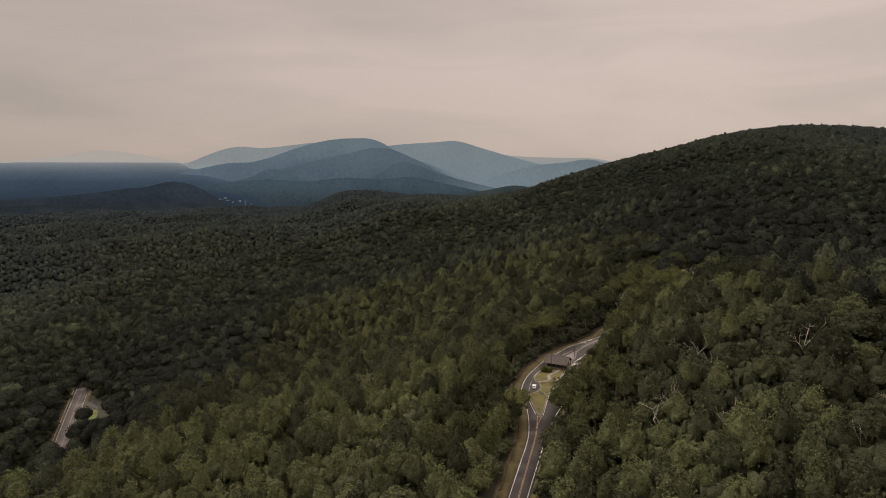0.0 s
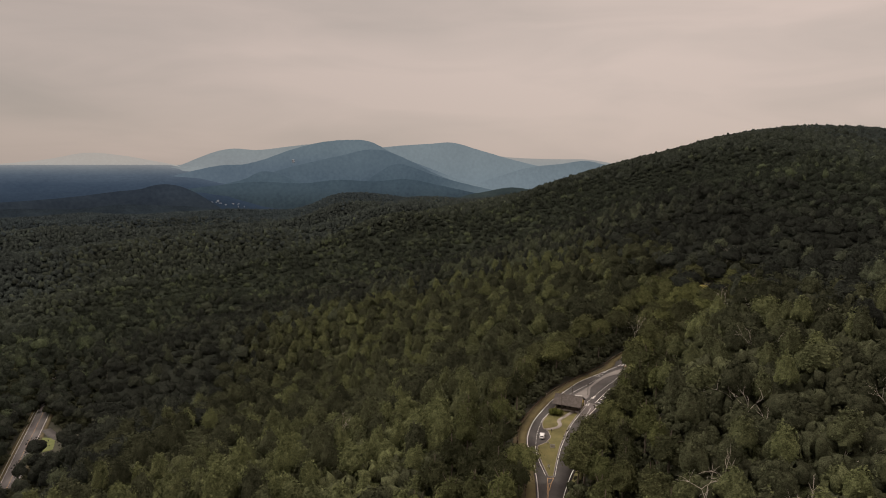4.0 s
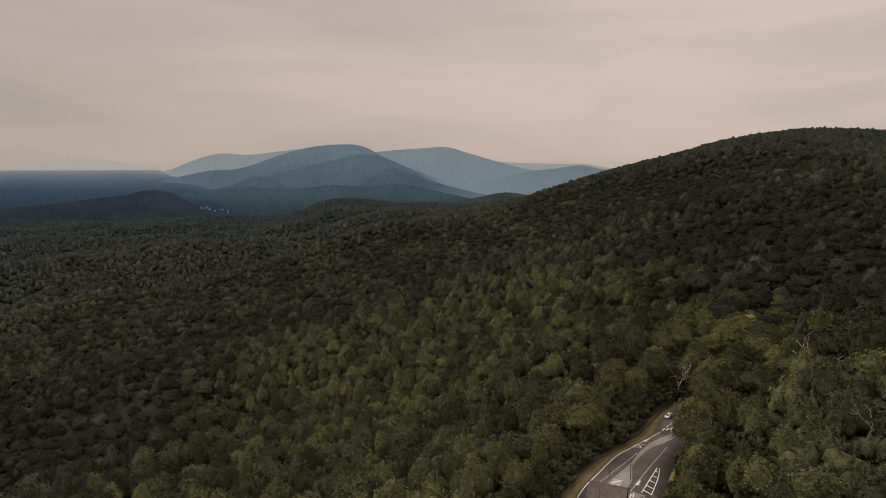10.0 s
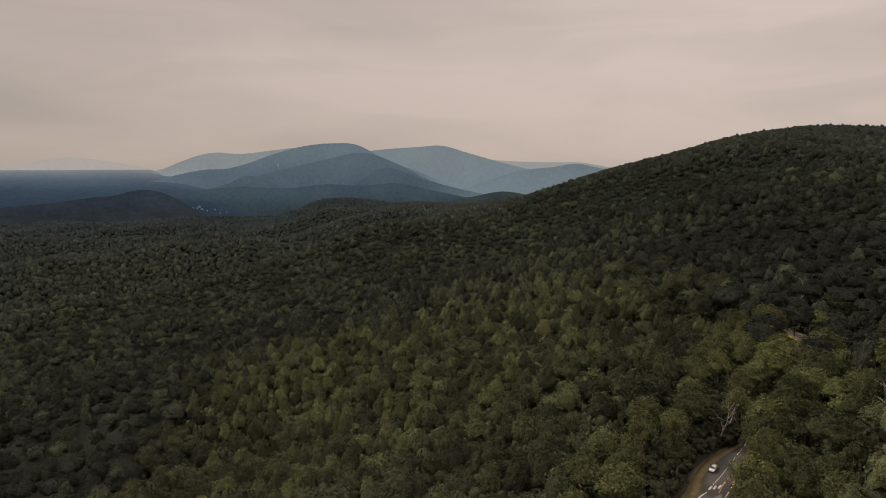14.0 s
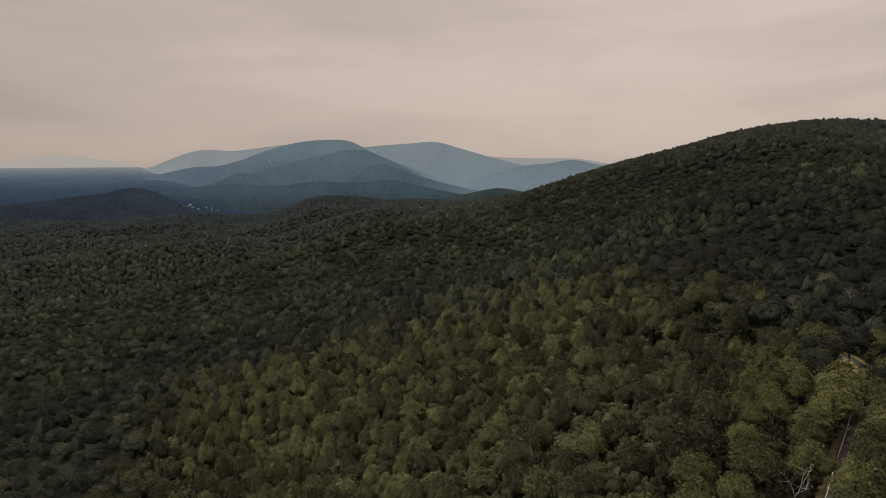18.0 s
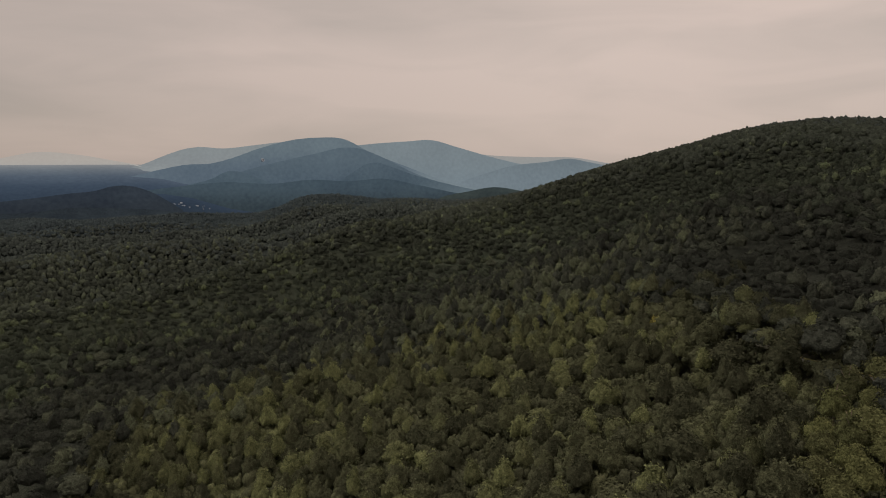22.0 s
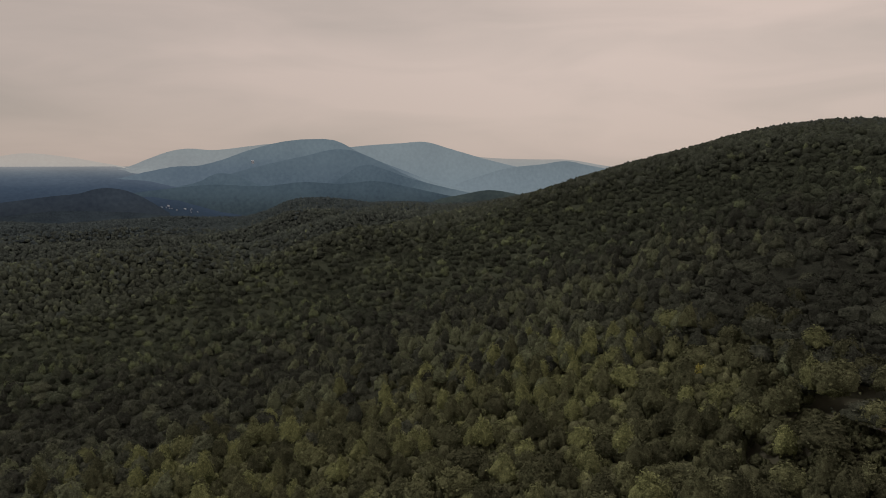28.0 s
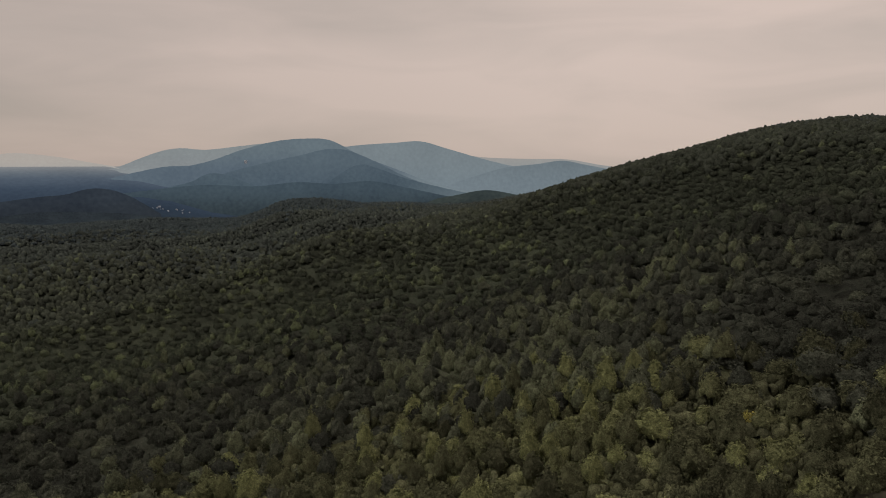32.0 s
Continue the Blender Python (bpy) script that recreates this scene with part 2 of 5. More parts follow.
# middle of the park road and of the highway down in the valley
# the park road's edges: x at each y
ROAD_Y = (150, 190, 219, 230, 240, 252, 265, 277, 285, 294, 302.5, 314, 322, 333.5, 341, 348, 352, 358, 365, 372, 379, 390, 402, 412.6, 427, 440, 456, 466, 477, 484, 493, 505, 520, 545)
ROAD_WEST = (8, 19, 27.3, 30.5, 32.7, 34.1, 34.6, 34.3, 35.7, 38.7, 42.9, 49.5, 55.7, 65, 74, 82.5, 86, 88.5, 94, 101, 110.8, 119.8, 129.3, 137.6, 149, 159.5, 172, 178.5, 184.5, 186.8, 187, 184, 175, 155)
EAST_Y = (150, 190, 220, 231.5, 250, 272, 288, 302, 312, 325, 337, 346, 357, 377, 397.5, 412, 427, 440, 455, 468, 477, 485, 495, 507, 522, 547)
ROAD_EAST = (15.5, 26, 35, 38.6, 45, 54.5, 62, 69.5, 75, 82, 91, 97.5, 104.5, 118, 134.3, 146, 157.5, 168, 179.5, 187.5, 192.5, 196, 197, 194, 184, 163)


def west_edge(y):
    return np.interp(y, ROAD_Y, ROAD_WEST)


def east_edge(y):
    return np.interp(y, EAST_Y, ROAD_EAST)


PARK_ROAD = tuple((float(west_edge(q) + east_edge(q)) / 2, q) for q in range(150, 546, 15))
HIGHWAY = ((-212, 300), (-241, 370), (-266, 430), (-287, 480), (-301.5, 515), (-327, 577), (-348, 625), (-386, 700))
HIGHWAY_Z = -101.0
SIDE_ROAD = ((-302, 537), (-293, 528.5), (-284, 520.5), (-274, 513.5), (-262, 508), (-250, 503))


def park_z(y):
    return 3.8 + 0.07 * (np.clip(y, 150, 560) - 282)


def to_line(x, y, line):
    """Distance of points from a bent line."""
    best = np.full(np.shape(x), 1e9)
    for (ax, ay), (bx, by) in zip(line, line[1:]):
        dx, dy = bx - ax, by - ay
        u = np.clip(((x - ax) * dx + (y - ay) * dy) / (dx * dx + dy * dy), 0, 1)
        best = np.minimum(best, np.hypot(x - ax - u * dx, y - ay - u * dy))
    return best


def ease(a, b, v):
    u = np.clip((v - a) / (b - a), 0, 1)
    return u * u * (3 - 2 * u)


def land(x, y):
    """Height of the ground."""
    x, y = np.asarray(x, float), np.asarray(y, float)
    z = np.full(x.shape, -195.0 - 18.0)
    for r, row in zip(RINGS, LANDFORM):
        for a, w in zip(BEARINGS, row):
            cx, cy, s = r * math.sin(radians(a)), r * math.cos(radians(a)), 0.38 * r + 40
            z = z + w * np.exp(-((x - cx) ** 2 + (y - cy) ** 2) / (2 * s * s))
    for cx, cy, s, w in SWELLS:
        z = z + w * np.exp(-((x - cx) ** 2 + (y - cy) ** 2) / (2 * s * s))
    # an even slope under the start of the flight
    k = 1 - ease(120, 235, y)
    z = z * (1 - k) + (np.clip(2.6 + 0.24 * x, -90, 80) - 18) * k
    # the broad valley floor in the west
    dx, dy = x - PIVOT[0], y - PIVOT[1]
    far = np.hypot(dx, dy)
    bearing = np.degrees(np.arctan2(dx, dy))
    k = ease(1150, 1500, far) * ease(-9.0, -14.5, bearing) * ease(-60, -50, bearing)
    z = z * (1 - k) + (-112 - 0.0145 * (far - 1300)) * k
    # gullies and knolls
    wide = ease(750, 1500, y) * ease(250, -150, x)
    z = z + wide * (8 * np.sin((y + 0.55 * x) / 95 + 1.2 * np.sin(x / 210)) + (6 + 18 * (1 - ease(1900, 2700, y))) * np.sin((y - 0.75 * x) / 78 + 0.8 * np.sin(y / 170)))
    z = z + 3.0 * np.sin(x / 47 + 1.3 * np.sin(y / 83)) * np.sin(y / 61 + 0.7)
    # the far plain is drawn in towards the horizon
    limit = np.interp(bearing, (-24, -20.5, -18.5, -15.5, -13), (-0.25, -0.35, -0.9, -2.6, -3.4))
    rise = PIVOT[2] + far * np.tan(np.radians(-5.2 + (5.2 + limit) * ease(3300, 4850, far) ** 1.8))
    k = ease(2950, 3500, far) * ease(-0.2, 0.0, dy / np.maximum(far, 1))
    z = z * (1 - k) + rise * k
    d = to_line(x, y, PARK_ROAD)
    k = 1 - ease(13, 40, d)
    z = z * (1 - k) + (park_z(y) - 0.25) * k
    d = to_line(x, y, HIGHWAY)
    k = 1 - ease(14, 70, d)
    return z * (1 - k) + (HIGHWAY_Z - 0.3) * k


def mesh_of(name, verts, faces, mat, tint=None):
    """A mesh of triangles or quads from arrays."""
    verts, faces = np.asarray(verts, np.float32), np.asarray(faces, np.int32)
    me = bpy.data.meshes.new(name)
    n, k = faces.shape
    me.vertices.add(len(verts))
    me.vertices.foreach_set("co", verts.ravel())
    me.loops.add(n * k)
    me.loops.foreach_set("vertex_index", faces.ravel())
    me.polygons.add(n)
    me.polygons.foreach_set("loop_start", np.arange(0, n * k, k, dtype=np.int32))
    if tint is not None:
        me.attributes.new("tint", "FLOAT", "POINT").data.foreach_set("value", np.asarray(tint, np.float32))
    me.materials.append(mat)
    me.update(calc_edges=True)
    return me


def smooth(me):
    me.polygons.foreach_set("use_smooth", np.ones(len(me.polygons), bool))
    return me


def sheet(rows, cols):
    i = np.arange(rows - 1)[:, None] * cols + np.arange(cols - 1)[None, :]
    return np.stack([i, i + 1, i + cols + 1, i + cols], -1).reshape(-1, 4)


def make_ground():
    rad = np.concatenate([np.linspace(5, 180, 18), np.geomspace(185, 600, 90), np.geomspace(612, 4885, 80)])
    az = np.radians(np.concatenate([np.arange(-50, 50.1, 0.7), np.arange(56, 306, 6), [310]]))
    R, A = np.meshgrid(rad, az, indexing="ij")
    x, y = R * np.sin(A), R * np.cos(A)
    v = np.stack([x, y, land(x, y) - 22 * ease(3260, 3400, np.hypot(x - PIVOT[0], y - PIVOT[1]))], -1).reshape(-1, 3)
    ob = new("ground", smooth(mesh_of("ground", v, sheet(len(rad), len(az)), M_FLOOR)))
    tagged(ob, "dark leaf-littered forest floor falling away to a valley", "ground", kind="structure")


make_ground()

# ---------------------------------------------------------------- far hills, each a backdrop


def hill_range(name, label, reach, knots, foot, mat, depth=260, rough=6.0, seed=0):
    """A far wooded range: its skyline by bearing and elevation in degrees, its flank falling towards us."""
    ks = np.array(knots, float)
    az = np.linspace(ks[0, 0], ks[-1, 0], 150)
    i = np.clip(np.searchsorted(ks[:, 0], az) - 1, 0, len(ks) - 2)
    u = (az - ks[i, 0]) / (ks[i + 1, 0] - ks[i, 0])
    m = np.gradient(ks[:, 1], ks[:, 0])
    w = ks[i + 1, 0] - ks[i, 0]
    el = ((1 + 2 * u) * (1 - u) ** 2 * ks[i, 1] + u * (1 - u) ** 2 * w * m[i] + u * u * (3 - 2 * u) * ks[i + 1, 1] + u * u * (u - 1) * w * m[i + 1])
    el = el - (0.08 if reach > 4300 else 0.0)
    rows = 26
    v = np.zeros((rows, len(az), 3))
    for j in range(rows):
        t = j / (rows - 1)
        r = reach - depth * t
        top, low = PIVOT[2] + reach * np.tan(np.radians(el)), PIVOT[2] + (reach - depth) * math.tan(radians(foot))
        z = top + (np.minimum(low, top - 8) - top) * t ** 0.85
        for k, a in enumerate(az):
            x, y = PIVOT[0] + r * math.sin(radians(a)), PIVOT[1] + r * math.cos(radians(a))
            bump = noise.noise((a * 0.9 + seed, t * 2.2, seed)) * rough * 3 * math.sin(math.pi * min(1, t * 1.2)) + (noise.noise((a * 2.6 + seed, t * 5, 3)) * 0.22 + (noise.noise((a * 9 + seed, 0, 7)) * 0.14 + noise.noise((a * 24 + seed, 0, 11)) * 0.10) * max(0.0, 1 - 7 * t)) * min(rough, 7)
            v[j, k] = x, y, z[k] + bump
    ob = new(name, smooth(mesh_of(name, v.reshape(-1, 3), sheet(rows, len(az))[:, ::-1], mat)))
    return tagged(ob, label, "mountain", kind="structure")


# each glow is painted haze, paler for the ranges further off
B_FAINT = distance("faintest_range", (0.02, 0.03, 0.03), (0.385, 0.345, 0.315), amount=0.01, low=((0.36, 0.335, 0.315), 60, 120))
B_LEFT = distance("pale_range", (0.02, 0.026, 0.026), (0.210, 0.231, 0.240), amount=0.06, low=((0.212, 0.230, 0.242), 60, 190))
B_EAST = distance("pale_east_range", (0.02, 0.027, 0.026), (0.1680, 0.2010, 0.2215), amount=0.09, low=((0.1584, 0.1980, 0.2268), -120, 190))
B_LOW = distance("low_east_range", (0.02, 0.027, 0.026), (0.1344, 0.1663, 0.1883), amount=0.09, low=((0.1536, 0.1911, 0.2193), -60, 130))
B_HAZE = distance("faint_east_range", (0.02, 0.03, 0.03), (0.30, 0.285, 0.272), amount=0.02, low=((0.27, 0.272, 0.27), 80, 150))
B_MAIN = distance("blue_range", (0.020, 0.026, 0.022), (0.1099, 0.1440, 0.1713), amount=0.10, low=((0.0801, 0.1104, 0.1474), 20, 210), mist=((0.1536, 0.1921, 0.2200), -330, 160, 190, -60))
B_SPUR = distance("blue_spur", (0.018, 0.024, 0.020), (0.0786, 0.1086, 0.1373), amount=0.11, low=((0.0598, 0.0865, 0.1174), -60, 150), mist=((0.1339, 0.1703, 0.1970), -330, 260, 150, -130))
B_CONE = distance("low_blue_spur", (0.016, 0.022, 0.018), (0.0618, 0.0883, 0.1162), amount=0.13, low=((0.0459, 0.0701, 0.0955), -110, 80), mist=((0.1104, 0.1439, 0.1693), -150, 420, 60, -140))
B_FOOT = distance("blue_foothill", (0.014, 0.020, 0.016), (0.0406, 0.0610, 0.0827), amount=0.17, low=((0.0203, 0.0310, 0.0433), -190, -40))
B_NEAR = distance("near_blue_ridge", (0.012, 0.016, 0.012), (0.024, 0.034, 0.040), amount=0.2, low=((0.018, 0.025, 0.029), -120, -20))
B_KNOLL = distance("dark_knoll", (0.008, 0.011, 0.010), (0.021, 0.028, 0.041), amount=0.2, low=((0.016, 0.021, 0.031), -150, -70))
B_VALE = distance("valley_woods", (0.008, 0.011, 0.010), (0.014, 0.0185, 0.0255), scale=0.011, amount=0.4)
# the plain's tones: a ramp of painted haze out to the horizon
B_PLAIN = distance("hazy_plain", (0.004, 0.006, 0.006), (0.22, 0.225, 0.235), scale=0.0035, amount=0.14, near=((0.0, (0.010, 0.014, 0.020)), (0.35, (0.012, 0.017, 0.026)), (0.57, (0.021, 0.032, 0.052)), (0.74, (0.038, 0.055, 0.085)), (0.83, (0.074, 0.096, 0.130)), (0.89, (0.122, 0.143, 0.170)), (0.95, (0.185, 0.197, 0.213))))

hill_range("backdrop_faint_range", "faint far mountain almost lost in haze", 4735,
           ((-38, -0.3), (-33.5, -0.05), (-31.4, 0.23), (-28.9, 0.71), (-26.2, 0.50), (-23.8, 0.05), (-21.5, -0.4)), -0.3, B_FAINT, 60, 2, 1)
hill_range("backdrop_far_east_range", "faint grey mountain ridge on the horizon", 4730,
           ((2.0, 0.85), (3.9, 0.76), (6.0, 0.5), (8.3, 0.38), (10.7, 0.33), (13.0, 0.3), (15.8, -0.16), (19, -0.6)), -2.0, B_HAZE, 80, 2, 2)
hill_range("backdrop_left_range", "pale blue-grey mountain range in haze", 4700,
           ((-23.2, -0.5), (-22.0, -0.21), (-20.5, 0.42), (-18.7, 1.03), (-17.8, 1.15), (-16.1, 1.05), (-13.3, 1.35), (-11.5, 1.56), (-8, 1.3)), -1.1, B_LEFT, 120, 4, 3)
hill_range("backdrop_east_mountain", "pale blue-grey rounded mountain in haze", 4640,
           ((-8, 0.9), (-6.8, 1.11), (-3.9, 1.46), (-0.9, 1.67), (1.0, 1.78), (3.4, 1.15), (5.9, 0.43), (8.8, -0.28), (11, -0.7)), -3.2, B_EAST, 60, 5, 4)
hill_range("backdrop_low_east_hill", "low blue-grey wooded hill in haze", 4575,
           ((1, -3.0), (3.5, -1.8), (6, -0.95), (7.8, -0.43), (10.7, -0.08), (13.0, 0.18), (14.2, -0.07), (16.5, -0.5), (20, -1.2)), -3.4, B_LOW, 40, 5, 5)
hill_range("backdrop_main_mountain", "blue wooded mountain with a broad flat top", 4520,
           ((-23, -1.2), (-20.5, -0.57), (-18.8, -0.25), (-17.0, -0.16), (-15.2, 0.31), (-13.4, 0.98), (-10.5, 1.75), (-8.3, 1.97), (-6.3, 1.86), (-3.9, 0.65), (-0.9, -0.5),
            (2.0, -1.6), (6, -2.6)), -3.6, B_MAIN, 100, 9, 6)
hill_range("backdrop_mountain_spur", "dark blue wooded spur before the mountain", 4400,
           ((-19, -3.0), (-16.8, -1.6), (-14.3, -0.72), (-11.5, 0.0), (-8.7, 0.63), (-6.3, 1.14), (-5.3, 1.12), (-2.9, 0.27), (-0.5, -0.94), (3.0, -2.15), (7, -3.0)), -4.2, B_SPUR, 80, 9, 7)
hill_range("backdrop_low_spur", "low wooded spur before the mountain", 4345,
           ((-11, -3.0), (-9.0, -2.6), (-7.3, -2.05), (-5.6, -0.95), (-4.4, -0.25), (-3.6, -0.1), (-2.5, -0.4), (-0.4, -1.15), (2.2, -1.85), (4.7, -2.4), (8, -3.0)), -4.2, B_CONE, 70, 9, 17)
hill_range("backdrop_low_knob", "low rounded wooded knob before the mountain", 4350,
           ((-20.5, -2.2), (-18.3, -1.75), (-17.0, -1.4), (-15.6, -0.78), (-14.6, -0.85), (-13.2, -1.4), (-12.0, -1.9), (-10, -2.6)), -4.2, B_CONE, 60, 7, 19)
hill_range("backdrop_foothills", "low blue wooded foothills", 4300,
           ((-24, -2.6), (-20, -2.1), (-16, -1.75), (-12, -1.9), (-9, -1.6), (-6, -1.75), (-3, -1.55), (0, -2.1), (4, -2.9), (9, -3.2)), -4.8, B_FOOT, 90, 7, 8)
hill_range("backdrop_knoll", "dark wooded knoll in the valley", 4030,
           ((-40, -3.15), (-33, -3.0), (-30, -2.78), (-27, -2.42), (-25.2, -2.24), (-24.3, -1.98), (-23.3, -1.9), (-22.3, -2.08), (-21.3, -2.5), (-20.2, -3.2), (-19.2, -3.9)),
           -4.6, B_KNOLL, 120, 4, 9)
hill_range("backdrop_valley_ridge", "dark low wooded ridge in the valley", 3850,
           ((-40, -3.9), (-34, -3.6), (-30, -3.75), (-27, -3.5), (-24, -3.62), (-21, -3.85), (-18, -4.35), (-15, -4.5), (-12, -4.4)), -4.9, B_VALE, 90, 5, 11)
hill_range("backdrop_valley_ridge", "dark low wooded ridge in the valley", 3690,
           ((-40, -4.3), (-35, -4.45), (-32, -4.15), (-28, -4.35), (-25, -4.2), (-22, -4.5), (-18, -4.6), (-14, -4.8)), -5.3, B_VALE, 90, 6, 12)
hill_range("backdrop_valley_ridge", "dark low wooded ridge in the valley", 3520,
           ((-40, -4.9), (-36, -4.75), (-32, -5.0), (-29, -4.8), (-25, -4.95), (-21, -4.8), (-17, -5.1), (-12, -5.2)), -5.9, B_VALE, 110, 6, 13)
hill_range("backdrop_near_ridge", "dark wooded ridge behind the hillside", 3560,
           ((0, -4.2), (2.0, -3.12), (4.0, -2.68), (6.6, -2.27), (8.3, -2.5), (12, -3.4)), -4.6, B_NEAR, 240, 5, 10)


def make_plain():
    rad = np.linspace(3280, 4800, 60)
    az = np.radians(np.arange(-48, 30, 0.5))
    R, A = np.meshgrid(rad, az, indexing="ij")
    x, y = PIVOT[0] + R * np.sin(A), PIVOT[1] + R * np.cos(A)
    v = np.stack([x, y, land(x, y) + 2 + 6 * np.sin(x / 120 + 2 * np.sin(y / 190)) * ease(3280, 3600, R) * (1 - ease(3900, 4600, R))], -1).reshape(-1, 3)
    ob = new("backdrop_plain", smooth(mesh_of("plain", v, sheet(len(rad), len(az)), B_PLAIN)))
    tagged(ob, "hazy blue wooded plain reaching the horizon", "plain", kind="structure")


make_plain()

# ---------------------------------------------------------------- trees
rng = np.random.default_rng(7)
G = (1 + 5 ** 0.5) / 2
ICO_V = np.array([(-1, G, 0), (1, G, 0), (-1, -G, 0), (1, -G, 0), (0, -1, G), (0, 1, G), (0, -1, -G), (0, 1, -G), (G, 0, -1), (G, 0, 1), (-G, 0, -1), (-G, 0, 1)]) / math.hypot(1, G)
ICO_F = np.array([(0, 11, 5), (0, 5, 1), (0, 1, 7), (0, 7, 10), (0, 10, 11), (1, 5, 9), (5, 11, 4), (11, 10, 2), (10, 7, 6), (7, 1, 8),
                  (3, 9, 4), (3, 4, 2), (3, 2, 6), (3, 6, 8), (3, 8, 9), (4, 9, 5), (2, 4, 11), (6, 2, 10), (8, 6, 7), (9, 8, 1)])


def unit(v):
    return v / np.maximum(np.linalg.norm(v, axis=-1, keepdims=True), 1e-9)


def split(v, f):
    """Each triangle into four, on the unit ball."""
    v, out, seen = list(map(tuple, v)), [], {}

    def mid(i, j):
        k = (min(i, j), max(i, j))
        if k not in seen:
            m = np.add(v[i], v[j])
            v.append(tuple(m / np.linalg.norm(m)))
            seen[k] = len(v) - 1
        return seen[k]

    for i, j, k in f:
        a, b, c = mid(i, j), mid(j, k), mid(k, i)
        out += [(i, a, c), (j, b, a), (k, c, b), (a, b, c)]
    return np.array(v), np.array(out)


BALL_V, BALL_F = split(ICO_V, ICO_F)


BALL2_V, BALL2_F = split(BALL_V, BALL_F)


def dome_arrays(kind, seed, ball, rough=0.16):
    """A tree far off: one ragged dome of leaves; triangles."""
    g = np.random.default_rng(seed)
    bv, bf = ball
    d = bv @ np.array(Euler((g.random() * 6, g.random() * 6, g.random() * 6)).to_matrix())
    up = np.clip(d[:, 2:3], 0, 1)
    wide = 4.9 * (1 - 0.12 * up ** 2) if kind == 0 else 3.8 * (1 - 0.38 * up ** 1.6)
    turn = g.random() * 6.283
    lobe = 1 + 0.14 * np.sin(3 * np.arctan2(d[:, 1:2], d[:, 0:1]) + turn)
    tall = np.where(d[:, 2:3] > 0, 5.8 if kind == 0 else 6.6, 4.5)
    v = d * np.concatenate([wide * lobe, wide * lobe, tall], 1) * (1 + np.clip(g.normal(0, rough, (len(d), 1)), -0.35, 0.35)) + (0, 0, 10.4)
    return v, bf[d[bf].mean(1)[:, 2] > -0.3]


def puff_dome(kind, seed, ball, puffs, sprays, size, depth=0.36, core=0.86):
    """A crown seen from above: a billowed dome of leaf puffs with creases between them, and leaf sprays standing out all over it."""
    g = np.random.default_rng(seed)
    bv, bf = ball
    d = bv @ np.array(Euler((g.random() * 6, g.random() * 6, g.random() * 6)).to_matrix())
    i = np.arange(puffs) + 0.5
    a, c = i * 2.39996 + g.random() * 6 + g.normal(0, 0.2, puffs), 1 - 1.35 * i / puffs
    p = np.stack([np.sqrt(1 - c * c) * np.cos(a), np.sqrt(1 - c * c) * np.sin(a), c], 1)
    p = unit(p + g.normal(0, 0.09, p.shape))
    far = g.uniform(0.86, 1.10, puffs)
    edge = math.cos(1.25 * math.sqrt(1.35 * 2 / puffs))
    turn, flat, wave = g.random() * 6.283, g.uniform(0.05, 0.18), int(g.integers(2, 4))

    def swell(e):
        near = e @ p.T
        k = near.argmax(1)
        b = np.sqrt(np.clip((near.max(1) - edge) / (1 - edge), 0, 1))[:, None]
        up = np.clip(e[:, 2:3], 0, 1)
        wide = 5.0 * (1 - 0.10 * up ** 2) if kind == 0 else 3.9 * (1 - 0.30 * up ** 1.5)
        wide = wide * (1 + flat * np.sin(wave * np.arctan2(e[:, 1:2], e[:, 0:1]) + turn))
        tall = np.where(e[:, 2:3] > 0, 5.2 if kind == 0 else 6.0, 4.8)
        return e * np.concatenate([wide, wide, tall], 1) * (far[k][:, None] * (1 - depth + depth * 1.15 * b))

    v = core * swell(d) * (1 + np.clip(g.normal(0, 0.07, (len(d), 1)), -0.16, 0.16))
    f = bf[d[bf].mean(1)[:, 2] > -0.3]
    if sprays:
        e = unit(g.normal(0, 1, (sprays, 3)) + (0, 0, 0.9))
        e[:, 2] = np.where(e[:, 2] < -0.3, -e[:, 2], e[:, 2])
        q = swell(e) * g.uniform(0.86, 1.12, (sprays, 1))
        nrm = unit(e * (1, 1, 0.8) + 0.62 * unit(g.normal(0, 1, e.shape)) + (0, 0, 0.2))
        a = unit(np.cross(nrm, g.normal(0, 1, e.shape)))
        b = np.cross(nrm, a)
        k = (size * g.uniform(0.55, 1.3, sprays))[:, None]
        t = np.stack([q - a * k * 0.66 - nrm * k * 0.2, q + a * k * 0.66 - nrm * k * 0.2, q + b * k * 1.05 + nrm * k * 0.15], 1)
        f = np.concatenate([f, np.arange(sprays)[:, None] * 3 + len(v) + (0, 1, 2)])
        v = np.concatenate([v, t.reshape(-1, 3)])
    return v + (0, 0, 10.4), f


